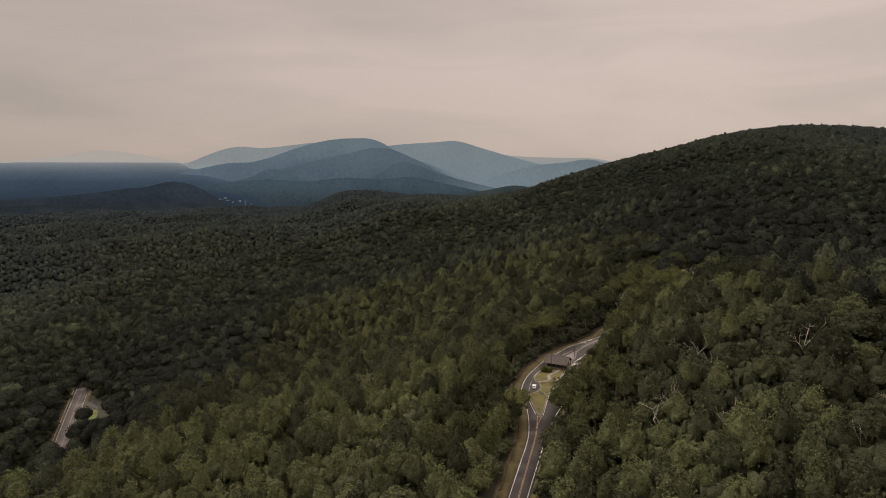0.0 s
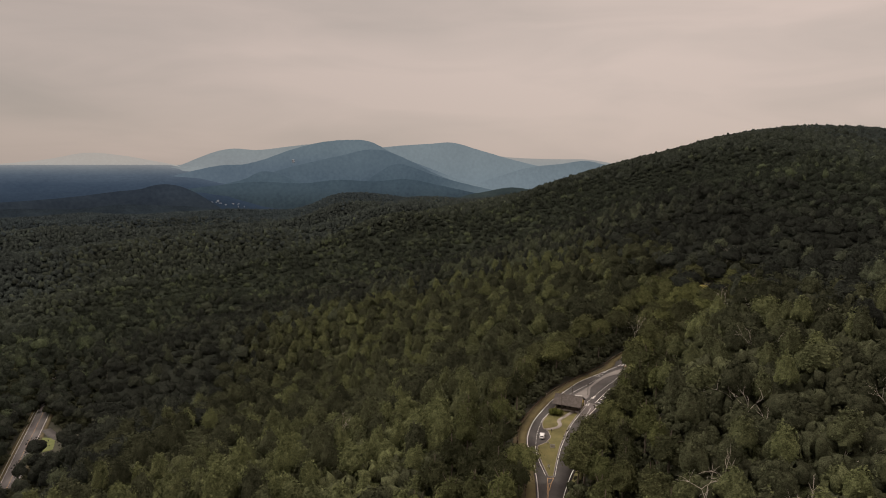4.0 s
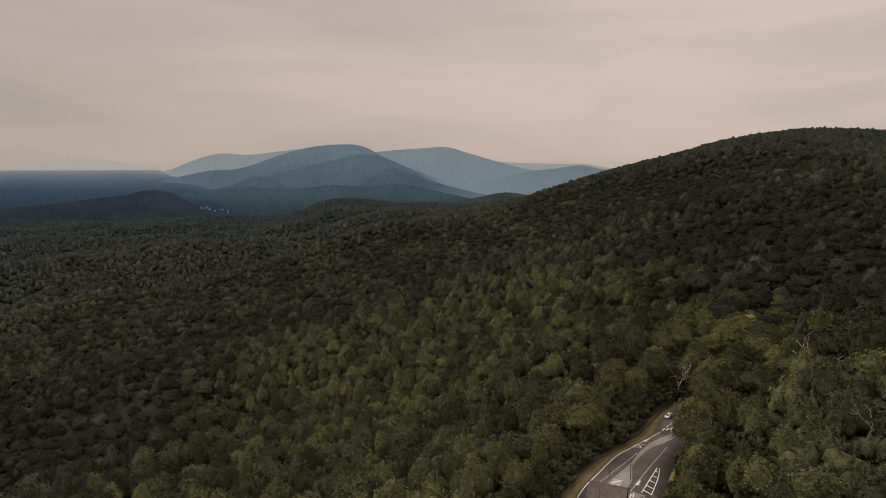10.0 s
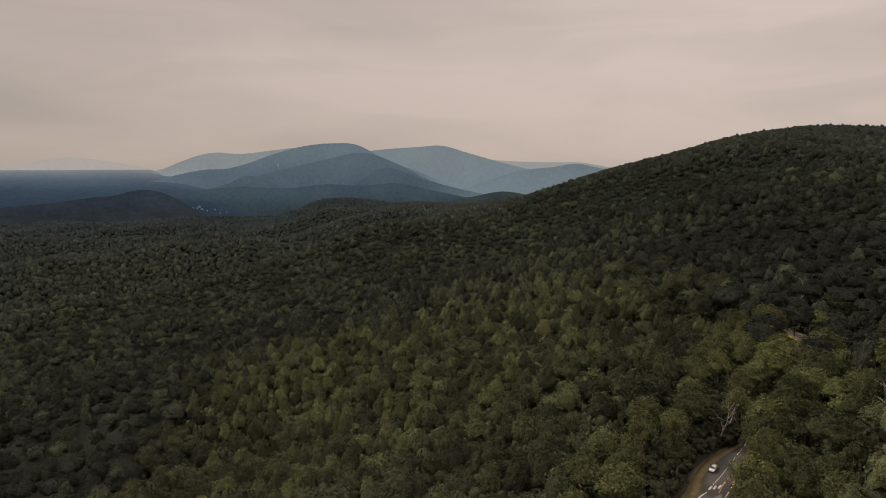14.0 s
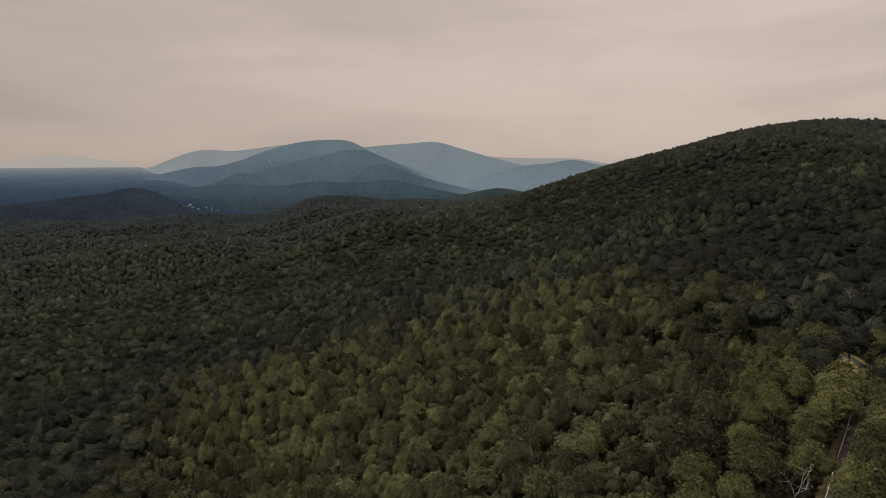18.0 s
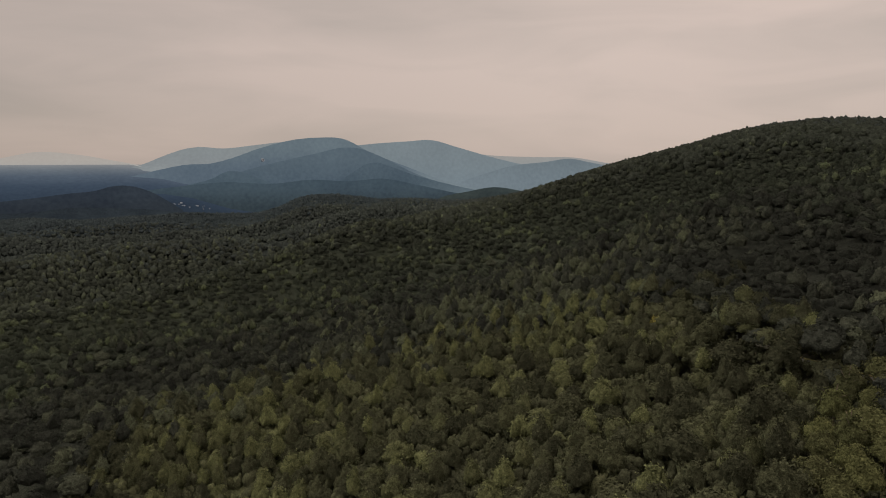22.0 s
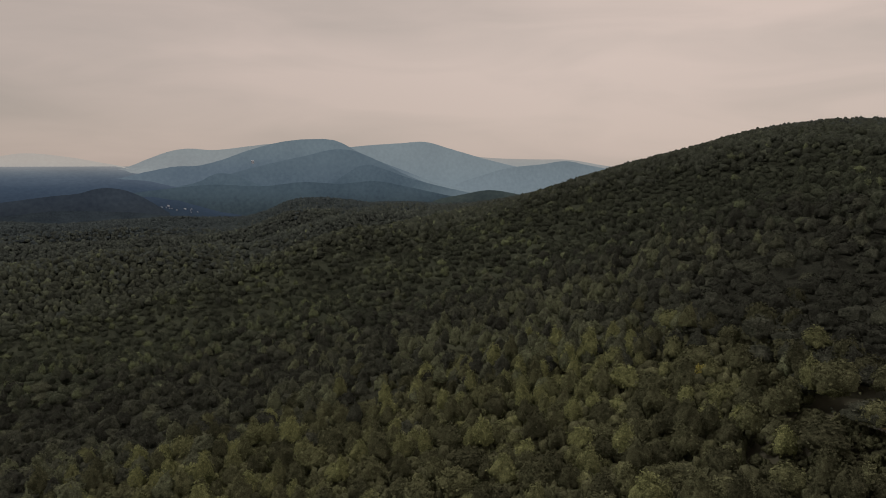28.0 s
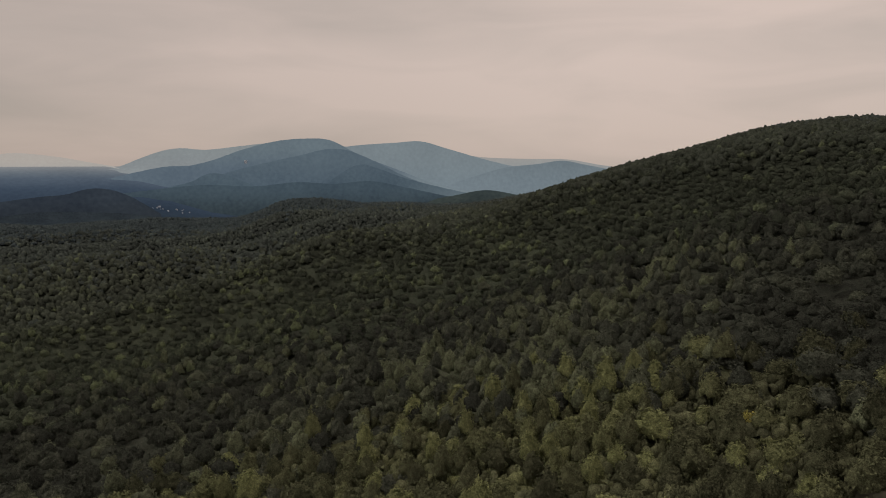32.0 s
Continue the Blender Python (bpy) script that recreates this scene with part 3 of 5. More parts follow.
def clump(g, centre, out, r, tall, ball, sprays, size):
    """A puff of leaves on a branch: a small ragged core with leaf sprays standing out from it on the light side."""
    V, F, n = [], [], 0
    if ball:
        bv, bf = ball
        d = bv @ np.array(Euler((g.random() * 6, g.random() * 6, g.random() * 6)).to_matrix())
        V.append(centre + d * (r, r, r * tall) * 0.84 * (1 + np.clip(g.normal(0, 0.22, (len(d), 1)), -0.4, 0.4)))
        F.append(bf[d[bf].mean(1) @ out > -0.3])
        n = len(d)
    e = unit(g.normal(0, 1, (sprays, 3)) + 1.1 * out)
    q = centre + e * (r, r, r * tall) * g.uniform(0.72, 1.14, (sprays, 1))
    nrm = unit(0.6 * e + 0.65 * out + 0.4 * unit(g.normal(0, 1, e.shape)) + (0, 0, 0.1))
    a = unit(np.cross(nrm, g.normal(0, 1, e.shape)))
    b = np.cross(nrm, a)
    k = (size * g.uniform(0.55, 1.3, sprays))[:, None]
    t = np.stack([q - a * k * 0.66 - nrm * k * 0.2, q + a * k * 0.66 - nrm * k * 0.2, q + b * k * 1.05 + nrm * k * 0.12], 1)
    V.append(t.reshape(-1, 3)), F.append(np.arange(sprays)[:, None] * 3 + n + (0, 1, 2))
    return np.concatenate(V), np.concatenate(F)


def crown_arrays(kind, seed, count, sprays, size, ball=(ICO_V, ICO_F)):
    """A crown built up of leaf puffs: 0 a broad oak dome, 1 a tall blunt poplar, 2 a low bush; triangles."""
    g = np.random.default_rng(seed)
    turn, flat, wave = g.random() * 6.283, g.uniform(0.1, 0.24), g.integers(2, 4)
    v, f = dome_arrays(kind, seed + 5000, (BALL_V, BALL_F) if count > 6 else (ICO_V, ICO_F), 0.12)
    mid = (0, 0, 10.4)
    V, F, n = [(v - mid) * (0.72 if ball else 0.84) + mid] if kind < 2 else [(v - mid) * 0.42 + (0, 0, 2.6)], [f], len(v)
    for i in range(count):
        u, a = (i + 0.5) / count, i * 2.39996 + turn + g.normal(0, 0.25)
        lobe = 1 + flat * math.sin(wave * a + turn)
        if kind == 1:
            h = 7.2 + 10.6 * (1 - (1 - u) ** 0.62)
            wide = 3.4 * max(0.0, 1 - (max(h - 8.0, 0) / 10.4) ** 1.5) * lobe * g.uniform(0.72, 1.0)
            c = np.array((wide * math.cos(a), wide * math.sin(a), h + g.normal(0, 0.35)))
            out = unit(np.array((math.cos(a), math.sin(a), 0.35 + 0.9 * u)))
            r, tall = 1.2 * (22 / count) ** 0.45 * g.uniform(0.72, 1.2) * (1.05 - 0.25 * u), 1.2
        else:
            up = 0.99 - (1.3 if kind == 0 else 1.0) * u
            side = math.sqrt(max(0.0, 1 - up * up))
            out = np.array((side * math.cos(a), side * math.sin(a), up))
            c = out * (5.0 if kind == 0 else 3.0) * lobe * g.uniform(0.8, 0.98) + (0, 0, 10.4 if kind == 0 else 3.2)
            r, tall = (1.55 if kind == 0 else 1.2) * (22 / count) ** 0.45 * g.uniform(0.68, 1.3), 0.88
        v, f = clump(g, c, out, r, tall, ball, sprays, size)
        V.append(v), F.append(f + n)
        n += len(v)
    return np.concatenate(V), np.concatenate(F)


def trunk_arrays(kind, seed, limbs=5, sides=6):
    """A tapered, slightly bent trunk with rising limbs."""
    g = np.random.default_rng(seed + 900)
    top = (13.5, 18.0, 5.5)[kind]
    lines = [([(0, 0, -1.0), (g.normal(0, 0.1), g.normal(0, 0.1), top * 0.35), (g.normal(0, 0.3), g.normal(0, 0.3), top * 0.7), (g.normal(0, 0.4), g.normal(0, 0.4), top)], 0.34 if kind < 2 else 0.16)]
    for i in range(limbs):
        a, h, reach = i * 2.4 + g.random(), top * g.uniform(0.42, 0.8), g.uniform(1.8, 3.2)
        lines.append(([(0, 0, h), (reach * 0.5 * math.cos(a), reach * 0.5 * math.sin(a), h + 1.2), (reach * math.cos(a), reach * math.sin(a), h + g.uniform(2, 3.4))], 0.13))
    return tubes(lines, sides)


def tubes(lines, sides=6, end=0.25):
    """Tapered round bars along bent lines; quads."""
    V, F, n = [], [], 0
    for pts, rad in lines:
        pts = np.array(pts, float)
        for i, p in enumerate(pts):
            way = unit(pts[min(i + 1, len(pts) - 1)] - pts[max(i - 1, 0)])
            a = unit(np.cross(way, (0.31, 0.95, 0.1) if abs(way[2]) > 0.6 else (0, 0, 1)))
            b = np.cross(way, a)
            ang = np.arange(sides) * 2 * math.pi / sides
            rr = rad * (1 - (1 - end) * i / (len(pts) - 1))
            V.append(p + rr * (np.cos(ang)[:, None] * a + np.sin(ang)[:, None] * b))
            if i:
                j = np.arange(sides)
                F.append(np.stack([n - sides + j, n - sides + (j + 1) % sides, n + (j + 1) % sides, n + j], 1))
            n += sides
    return np.concatenate(V), np.concatenate(F)


def stands(step, inner, outer, seed):
    """Places of trees on a loose grid, in the band of nearness given, inside the wedge of land that the flight looks over."""
    g = np.random.default_rng(seed)
    xs, ys = np.meshgrid(np.arange(-2600, 2900, step), np.arange(100, 3700, step))
    x = (xs + (np.arange(xs.shape[0])[:, None] % 2) * step / 2).ravel()
    y = ys.ravel()
    x, y = x + g.uniform(-0.36, 0.36, x.shape) * step, y + g.uniform(-0.36, 0.36, y.shape) * step
    near = nearness(x, y) * (1 + g.normal(0, 0.07, x.shape))
    ok = (near >= inner) & (near < outer) & (x < 0.74 * y + 45) & (x > -0.72 * y - 60) & (np.hypot(x, y) < 3640)
    return x[ok], y[ok]


def nearness(x, y):
    """About how near the flight, from (0, 0) to (20, 403), comes to a place that it still looks at."""
    return np.maximum(np.maximum(190.0, np.hypot(x - 20, np.maximum(y - 403, 0))), np.abs(x - 10) / 0.56)


def open_ground(x, y):
    """True where no tree stands: the roads, their verges, the island and its lawn."""
    east = np.interp(y, (244, 250, 303, 306, 346, 358, 372, 384, 436, 455, 498, 508), (5.5, 3.2, 3.2, 5.0, 5.0, 2.0, 2.0, 4.0, 4.0, 0.5, 0.5, -4.5))
    west = np.interp(y, (260, 300, 340, 362, 385, 440, 460, 498, 508), (4.6, 5.6, 6.6, 5.0, 2.0, 1.5, 0.5, 0.5, -4.5))
    clear = (x > west_edge(y) - west) & (x < east_edge(y) + east) & (y < 546) & (y > 146)
    clear |= (np.hypot(x - 100, y - 376) < 6.5) | (np.hypot(x - 170, y - 464) < 6.5) | (np.hypot(x - 165, y - 455) < 8.5)
    d = to_line(x, y, HIGHWAY)
    east = x > np.interp(y, [p[1] for p in HIGHWAY], [p[0] for p in HIGHWAY])
    clear |= d < np.where((y > 440) & (y < 562), np.where(east, 10.5, 8.5), 1.0)
    clear |= to_line(x, y, SIDE_ROAD) < 8.5
    clear |= to_line(x, y, ((-290, 518), (-280, 506), (-271, 492))) < 12.5
    return clear


# light stands of poplar, and dark ones of oak: middle, breadth and how marked they are
STANDS = ((-100, 225, 45, 0.5), (-60, 262, 45, 0.45), (-10, 300, 40, 0.35), (0, 190, 40, 0.4), (100, 165, 40, 0.6), (80, 190, 25, 0.3), (105, 275, 30, 0.4), (88, 292, 25, 0.3), (18, 320, 30, 0.3),
          (-10, 335, 30, 0.3), (23, 480, 35, 0.3), (20, 270, 20, 0.2), (-110, 610, 45, 0.3), (-140, 590, 40, 0.25), (-45, 620, 40, 0.28), (-70, 665, 35, 0.25), (60, 645, 35, 0.3), (15, 690, 35, 0.3),
          (90, 640, 35, 0.3), (130, 610, 30, 0.3), (-20, 575, 30, 0.25), (55, 755, 40, 0.3), (108, 745, 40, 0.35), (160, 790, 40, 0.34), (200, 850, 45, 0.34), (228, 885, 35, 0.26), (243, 785, 25, 0.34),
          (66, 797, 35, 0.2), (-64, 744, 35, 0.2), (133, 501, 25, 0.25), (276, 622, 25, 0.2), (480, 915, 90, 0.3))
OAKS = ((-204, 475, 40, 0.25), (-146, 544, 30, 0.25), (-375, 580, 70, 0.2), (130, 215, 35, 0.3), (131, 241, 30, 0.3), (51, 326, 20, 0.3), (68, 376, 25, 0.4), (149, 379, 40, 0.2), (192, 615, 40, 0.3),
        (240, 640, 40, 0.3), (190, 698, 25, 0.35), (215, 706, 30, 0.3), (180, 629, 20, 0.3), (41, 607, 18, 0.2), (13, 707, 15, 0.2), (180, 973, 70, 0.2))


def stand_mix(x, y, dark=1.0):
    """0 to 1: how yellow and tall a stand is, less the painted shade."""
    m = 0.30 + 0.16 * np.sin(x / 71 + 1.7 * np.sin(y / 118) + 0.6) * np.sin(y / 93 + 1.1 * np.sin(x / 140)) + 0.13 * np.sin(x / 23 + y / 31 + 1.5 * np.sin(y / 57)) + 0.10 * np.sin(x / 13.5 - y / 17.5 + 1.2 * np.sin(x / 41))
    for cx, cy, r, k in STANDS:
        m = m + (k if cy < 560 else 0.95 * k) * np.exp(-((x - cx) ** 2 + (y - cy) ** 2) / (2 * r * r))
    for cx, cy, r, k in OAKS:
        m = m - k * np.exp(-((x - cx) ** 2 + (y - cy) ** 2) / (2 * r * r))
    # shade on the east hill, slight on far slopes, painted into the tint
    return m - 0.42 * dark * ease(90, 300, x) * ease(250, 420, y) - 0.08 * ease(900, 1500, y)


def pack(x, y, reach, seed, order=None):
    """Trees that find room: each kept only where its crown just touches those of its neighbours."""
    g = np.random.default_rng(seed)
    cells, keep = {}, []
    for i in (g.permutation(len(x)) if order is None else order):
        a, b, r = float(x[i]), float(y[i]), float(reach[i])
        ca, cb = int(a // 11), int(b // 11)
        if any((a - p) ** 2 + (b - q) ** 2 < (0.93 * (r + k)) ** 2 for da in (-1, 0, 1) for db in (-1, 0, 1) for p, q, k in cells.get((ca + da, cb + db), ())):
            continue
        cells.setdefault((ca, cb), []).append((a, b, r))
        keep.append(i)
    return np.array(sorted(keep))


def plant(name, label, x, y, kinds, forms, mat, size, tall, seed, spread=0.17):
    """One joined mesh of trees."""
    g = np.random.default_rng(seed)
    z = land(x, y)
    V, F, T, n = [], [], [], 0
    turn = g.uniform(0, 6.283, len(x))
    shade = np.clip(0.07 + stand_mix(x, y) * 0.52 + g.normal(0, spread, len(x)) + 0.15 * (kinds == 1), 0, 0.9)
    form = g.integers(0, 1000, len(x))
    for i in range(len(x)):
        fs = forms[int(kinds[i])]
        v, f = fs[form[i] % len(fs)]
        c, s = math.cos(turn[i]) * size[i], math.sin(turn[i]) * size[i]
        w = np.empty_like(v)
        w[:, 0] = v[:, 0] * c - v[:, 1] * s + x[i]
        w[:, 1] = v[:, 0] * s + v[:, 1] * c + y[i]
        w[:, 2] = v[:, 2] * tall[i] + z[i]
        V.append(w), F.append(f + n), T.append(np.full(len(v), shade[i]))
        n += len(v)
    F = np.concatenate(F)
    ob = new(name, mesh_of(name, np.concatenate(V), F, mat, np.concatenate(T)))
    tagged(ob, label, "forest", kind="stuff")
    return len(F)


# big trees that lean over the road
EDGE_TREES = ((46.0, 243.0), (49.8, 250.5), (54.8, 261), (63.0, 271.0), (70.0, 281), (76.0, 290.5), (100.5, 344), (105.8, 355), (112.5, 366), (123.5, 375), (131.2, 385), (138.5, 395), (139.5, 419), (145, 427), (153, 410), (147.5, 402), (161.5, 420), (80.0, 299.5), (87.5, 321.0), (89, 327.5), (92.3, 333.5), (151.5, 434), (155.5, 441), (161.8, 430.5), (169.5, 439.5), (191, 460), (196, 470))


def make_woods():
    total = 0
    near = {0: [puff_dome(0, i, (BALL2_V, BALL2_F), 26, 660, 0.56) for i in range(9)], 1: [puff_dome(1, 10 + i, (BALL2_V, BALL2_F), 18, 440, 0.48) for i in range(9)]}
    mid = {0: [puff_dome(0, 100 + i, (BALL2_V, BALL2_F), 20, 150, 0.74) for i in range(8)], 1: [puff_dome(1, 110 + i, (BALL2_V, BALL2_F), 14, 105, 0.63) for i in range(8)]}
    high = {k: [puff_dome(k, 150 + 10 * k + i, (BALL_V, BALL_F), 10, 60, 0.92, 0.34, 0.86) for i in range(8)] for k in (0, 1)}
    far = {k: [dome_arrays(k, 200 + 10 * k + i, (BALL_V, BALL_F)) for i in range(8)] for k in (0, 1)}
    last = {k: [dome_arrays(k, 300 + 10 * k + i, (ICO_V, ICO_F)) for i in range(8)] for k in (0, 1)}
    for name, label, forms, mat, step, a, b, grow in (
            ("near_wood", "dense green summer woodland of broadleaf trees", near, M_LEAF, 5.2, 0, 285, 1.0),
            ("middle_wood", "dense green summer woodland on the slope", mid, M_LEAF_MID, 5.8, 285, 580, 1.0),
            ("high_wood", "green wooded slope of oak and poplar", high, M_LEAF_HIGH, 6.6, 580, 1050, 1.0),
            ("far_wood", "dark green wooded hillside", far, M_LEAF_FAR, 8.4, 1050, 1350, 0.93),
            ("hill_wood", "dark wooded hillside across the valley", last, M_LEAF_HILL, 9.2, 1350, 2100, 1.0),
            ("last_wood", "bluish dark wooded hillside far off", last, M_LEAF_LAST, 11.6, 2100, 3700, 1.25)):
        x, y = stands(step, a, b, 40 + int(a))
        keep = ~open_ground(x, y)
        x, y = x[keep], y[keep]
        g = np.random.default_rng(3 + int(a))
        # species follow only part of the east hill's painted shade
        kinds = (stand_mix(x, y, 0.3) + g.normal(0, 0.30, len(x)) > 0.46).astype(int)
        reach = np.where(kinds == 0, g.triangular(3.9, 5.4, 8.6, len(x)), g.triangular(2.7, 3.5, 4.9, len(x)))
        if a < 1000:
            keep = pack(x, y, reach, 8)
        else:
            keep = np.flatnonzero(~((kinds == 0) & (g.random(len(x)) < 0.15)))
        x, y, kinds, reach = x[keep], y[keep], kinds[keep], reach[keep]
        if name == "near_wood":
            ex = np.array(EDGE_TREES, float)
            x, y, kinds, reach = np.append(x, ex[:, 0]), np.append(y, ex[:, 1]), np.append(kinds, np.zeros(len(ex), int)), np.append(reach, np.full(len(ex), 5.4))
            pick = thing_stretch(x, y)
            tree_things(x[pick], y[pick], kinds[pick], reach[pick])
            x, y, kinds, reach = x[~pick], y[~pick], kinds[~pick], reach[~pick]
        size = grow * reach / np.where(kinds == 0, 4.7, 3.15)
        tall = np.where(kinds == 1, 1.08, 1.0) * np.clip(g.normal(1.03, 0.17 if a < 1000 else 0.05, len(x)), 0.68, 1.4) * (0.78 + 0.24 * size / grow)
        t = plant(name, label, x, y, kinds, forms, mat, size, tall, 5, 0.31 if a < 1000 else 0.2)
        total += t
        print(name, len(x), t)
    # beside and behind the flight the wood simply goes on
    xs, ys = np.meshgrid(np.arange(-420, 480, 10.5), np.arange(-90, 760, 10.5))
    g = np.random.default_rng(21)
    x, y = (xs + g.uniform(-5.2, 5.2, xs.shape)).ravel(), (ys + g.uniform(-5.2, 5.2, ys.shape)).ravel()
    ok = ~((x < 0.74 * y + 42) & (x > -0.72 * y - 57) & (y > 98)) & ~open_ground(x, y)
    plant("outer_wood", "green broadleaf woodland beside the valley", x[ok], y[ok], np.zeros(ok.sum(), int), mid, M_LEAF, g.uniform(1.0, 1.5, ok.sum()), g.uniform(0.85, 1.15, ok.sum()), 6)
    print("triangles in the woods", total)


def thing_stretch(x, y):
    """The trees along the park road, near enough to be told apart."""
    d = to_line(x, y, PARK_ROAD)
    return (d < 36) & (y > 205) & (y < 500)


def tree_things(x, y, kinds, reach):
    g = np.random.default_rng(11)
    names = ("tree", "tree")
    words = (("broad round-crowned green broadleaf tree beside the road", "dark green spreading oak tree in dense wood", "full-crowned mid-green tree on the slope"),
             ("tall pointed yellow-green poplar tree in dense wood", "slender light green tree with a spired crown", "tall bright green tree beside the road"))
    made = {}
    for k in (0, 1):
        for i in range(5):
            made[k, i] = (smooth(mesh_of("trunk", *trunk_arrays(k, i), M_BARK)), mesh_of("crown", *puff_dome(k, 500 + 10 * k + i, (BALL2_V, BALL2_F), 30 - 8 * k, 1350 - 450 * k, 0.44, 0.42, 0.84), M_LEAF_THING if k == 0 else M_LEAF_LIGHT))
    z = land(x, y)
    for i in range(len(x)):
        k = int(kinds[i])
        base = new("tree")
        tm, cm = made[k, int(g.integers(5))]
        t, c = new("trunk", tm), new("crown", cm)
        t.parent = c.parent = base
        s = float(reach[i]) / (4.7, 3.15)[k]
        tall = float(np.clip(g.normal(1.0, 0.11), 0.7, 1.35)) * (0.78 + 0.24 * s)
        if i >= len(x) - len(EDGE_TREES):      # those that lean over the road
            s, tall = (1.12, 1.15) if y[i] < 310 else (1.22, 1.32) if y[i] < 338 else (1.28, 1.48) if y[i] < 395 else (1.42, 1.2) if y[i] < 430 else (1.65, 1.08) if y[i] < 445 else (1.4, 0.85)
        base.matrix_world = Matrix.LocRotScale((x[i], y[i], z[i]), Euler((0, 0, g.uniform(0, 6.28))), (s, s, tall))
        tagged(base, words[k][int(g.integers(3))], "tree", "trees along the park road")
    print("tree things", len(x))


make_woods()


def make_canopy(name, label, mat, inner, outer, lift, step):
    """The closed roof of leaves between the treetops of the further woods."""
    rad = np.arange(100 if inner == 0 else 280, 3720 if inner else 760, step)
    az = np.radians(np.arange(-44, 42, 0.4))
    R, A = np.meshgrid(rad, az, indexing="ij")
    x, y = PIVOT[0] + R * np.sin(A), 20 + R * np.cos(A)
    near = nearness(x, y)
    g = np.random.default_rng(int(inner))
    v = np.stack([x, y, land(x, y) + lift + g.uniform(-2.0, 2.0, x.shape)], -1).reshape(-1, 3)
    f = sheet(len(rad), len(az))
    n = near.ravel()[f].mean(1)
    f = f[(n > inner) & (n < outer) & ~open_ground(x, y).ravel()[f].any(1) & (to_line(x.ravel()[f[:, 0]], y.ravel()[f[:, 0]], HIGHWAY) > 45) & (to_line(x.ravel()[f[:, 0]], y.ravel()[f[:, 0]], PARK_ROAD) > 45)]
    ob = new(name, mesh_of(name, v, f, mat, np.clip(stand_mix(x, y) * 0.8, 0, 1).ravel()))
    tagged(ob, label, "forest", kind="stuff")


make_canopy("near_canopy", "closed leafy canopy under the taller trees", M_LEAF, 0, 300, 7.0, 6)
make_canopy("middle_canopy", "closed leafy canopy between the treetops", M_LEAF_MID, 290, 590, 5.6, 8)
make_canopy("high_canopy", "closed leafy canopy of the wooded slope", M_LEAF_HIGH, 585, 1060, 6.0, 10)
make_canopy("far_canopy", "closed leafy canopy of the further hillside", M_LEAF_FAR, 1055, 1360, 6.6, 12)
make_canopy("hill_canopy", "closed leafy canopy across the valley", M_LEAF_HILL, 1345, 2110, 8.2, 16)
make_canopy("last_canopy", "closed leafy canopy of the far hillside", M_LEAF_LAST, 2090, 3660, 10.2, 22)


def make_undergrowth():
    """Saplings and bushes that fill the wood's edge along the roads."""
    g = np.random.default_rng(31)
    xs, ys = np.meshgrid(np.arange(-20, 260, 4.2), np.arange(195, 560, 4.2))
    x, y = (xs + g.uniform(-1.6, 1.6, xs.shape)).ravel(), (ys + g.uniform(-1.6, 1.6, ys.shape)).ravel()
    d = to_line(x, y, PARK_ROAD)
    ok = (d < 46) & ~((x > west_edge(y) - np.where(y > 378, 3.0, 5.4)) & (x < east_edge(y) + 2.2))
    forms = {2: [crown_arrays(2, 60 + i, 9, 9, 0.6) for i in range(5)]}
    plant("undergrowth", "low green bushes and saplings along the wood's edge", x[ok], y[ok], np.full(ok.sum(), 2), forms, M_LEAF, g.uniform(0.5, 0.95, ok.sum()), g.uniform(0.55, 1.0, ok.sum()), 9)
    x, y = stands(5.8, 0, 285, 77)
    ok = ~open_ground(x, y) & (to_line(x, y, PARK_ROAD) > 40)
    small = {2: [crown_arrays(2, 80 + i, 5, 4, 0.9) for i in range(5)]}
    plant("saplings", "young trees filling gaps under the wood's canopy", x[ok], y[ok], np.full(ok.sum(), 2), small, M_LEAF, g.uniform(0.8, 1.3, ok.sum()), g.uniform(1.3, 2.1, ok.sum()), 12)
    xs, ys = np.meshgrid(np.arange(-420, -180, 6), np.arange(290, 720, 6))
    x, y = (xs + g.uniform(-2, 2, xs.shape)).ravel(), (ys + g.uniform(-2, 2, ys.shape)).ravel()
    d = to_line(x, y, HIGHWAY)
    ok = (d < 40) & (d > np.where((y > 437) & (y < 566), 9.5, 1.5)) & (to_line(x, y, SIDE_ROAD) > 8) & (to_line(x, y, ((-290, 518), (-280, 506), (-271, 492))) > 11)
    plant("undergrowth", "low green bushes along the highway", x[ok], y[ok], np.full(ok.sum(), 2), forms, M_LEAF, g.uniform(0.7, 1.2, ok.sum()), g.uniform(0.6, 1.1, ok.sum()), 10)


make_undergrowth()
# ---------------------------------------------------------------- helpers for built things


def part(name, me, parent, label=""):
    """Links a mesh as one part under a thing or another part."""
    if isinstance(me, bmesh.types.BMesh):
        data = bpy.data.meshes.new(name)
        me.to_mesh(data)
        me.free()
        me = data
    ob = new(name, me)
    ob.parent = parent
    return tagged(ob, label) if label else ob


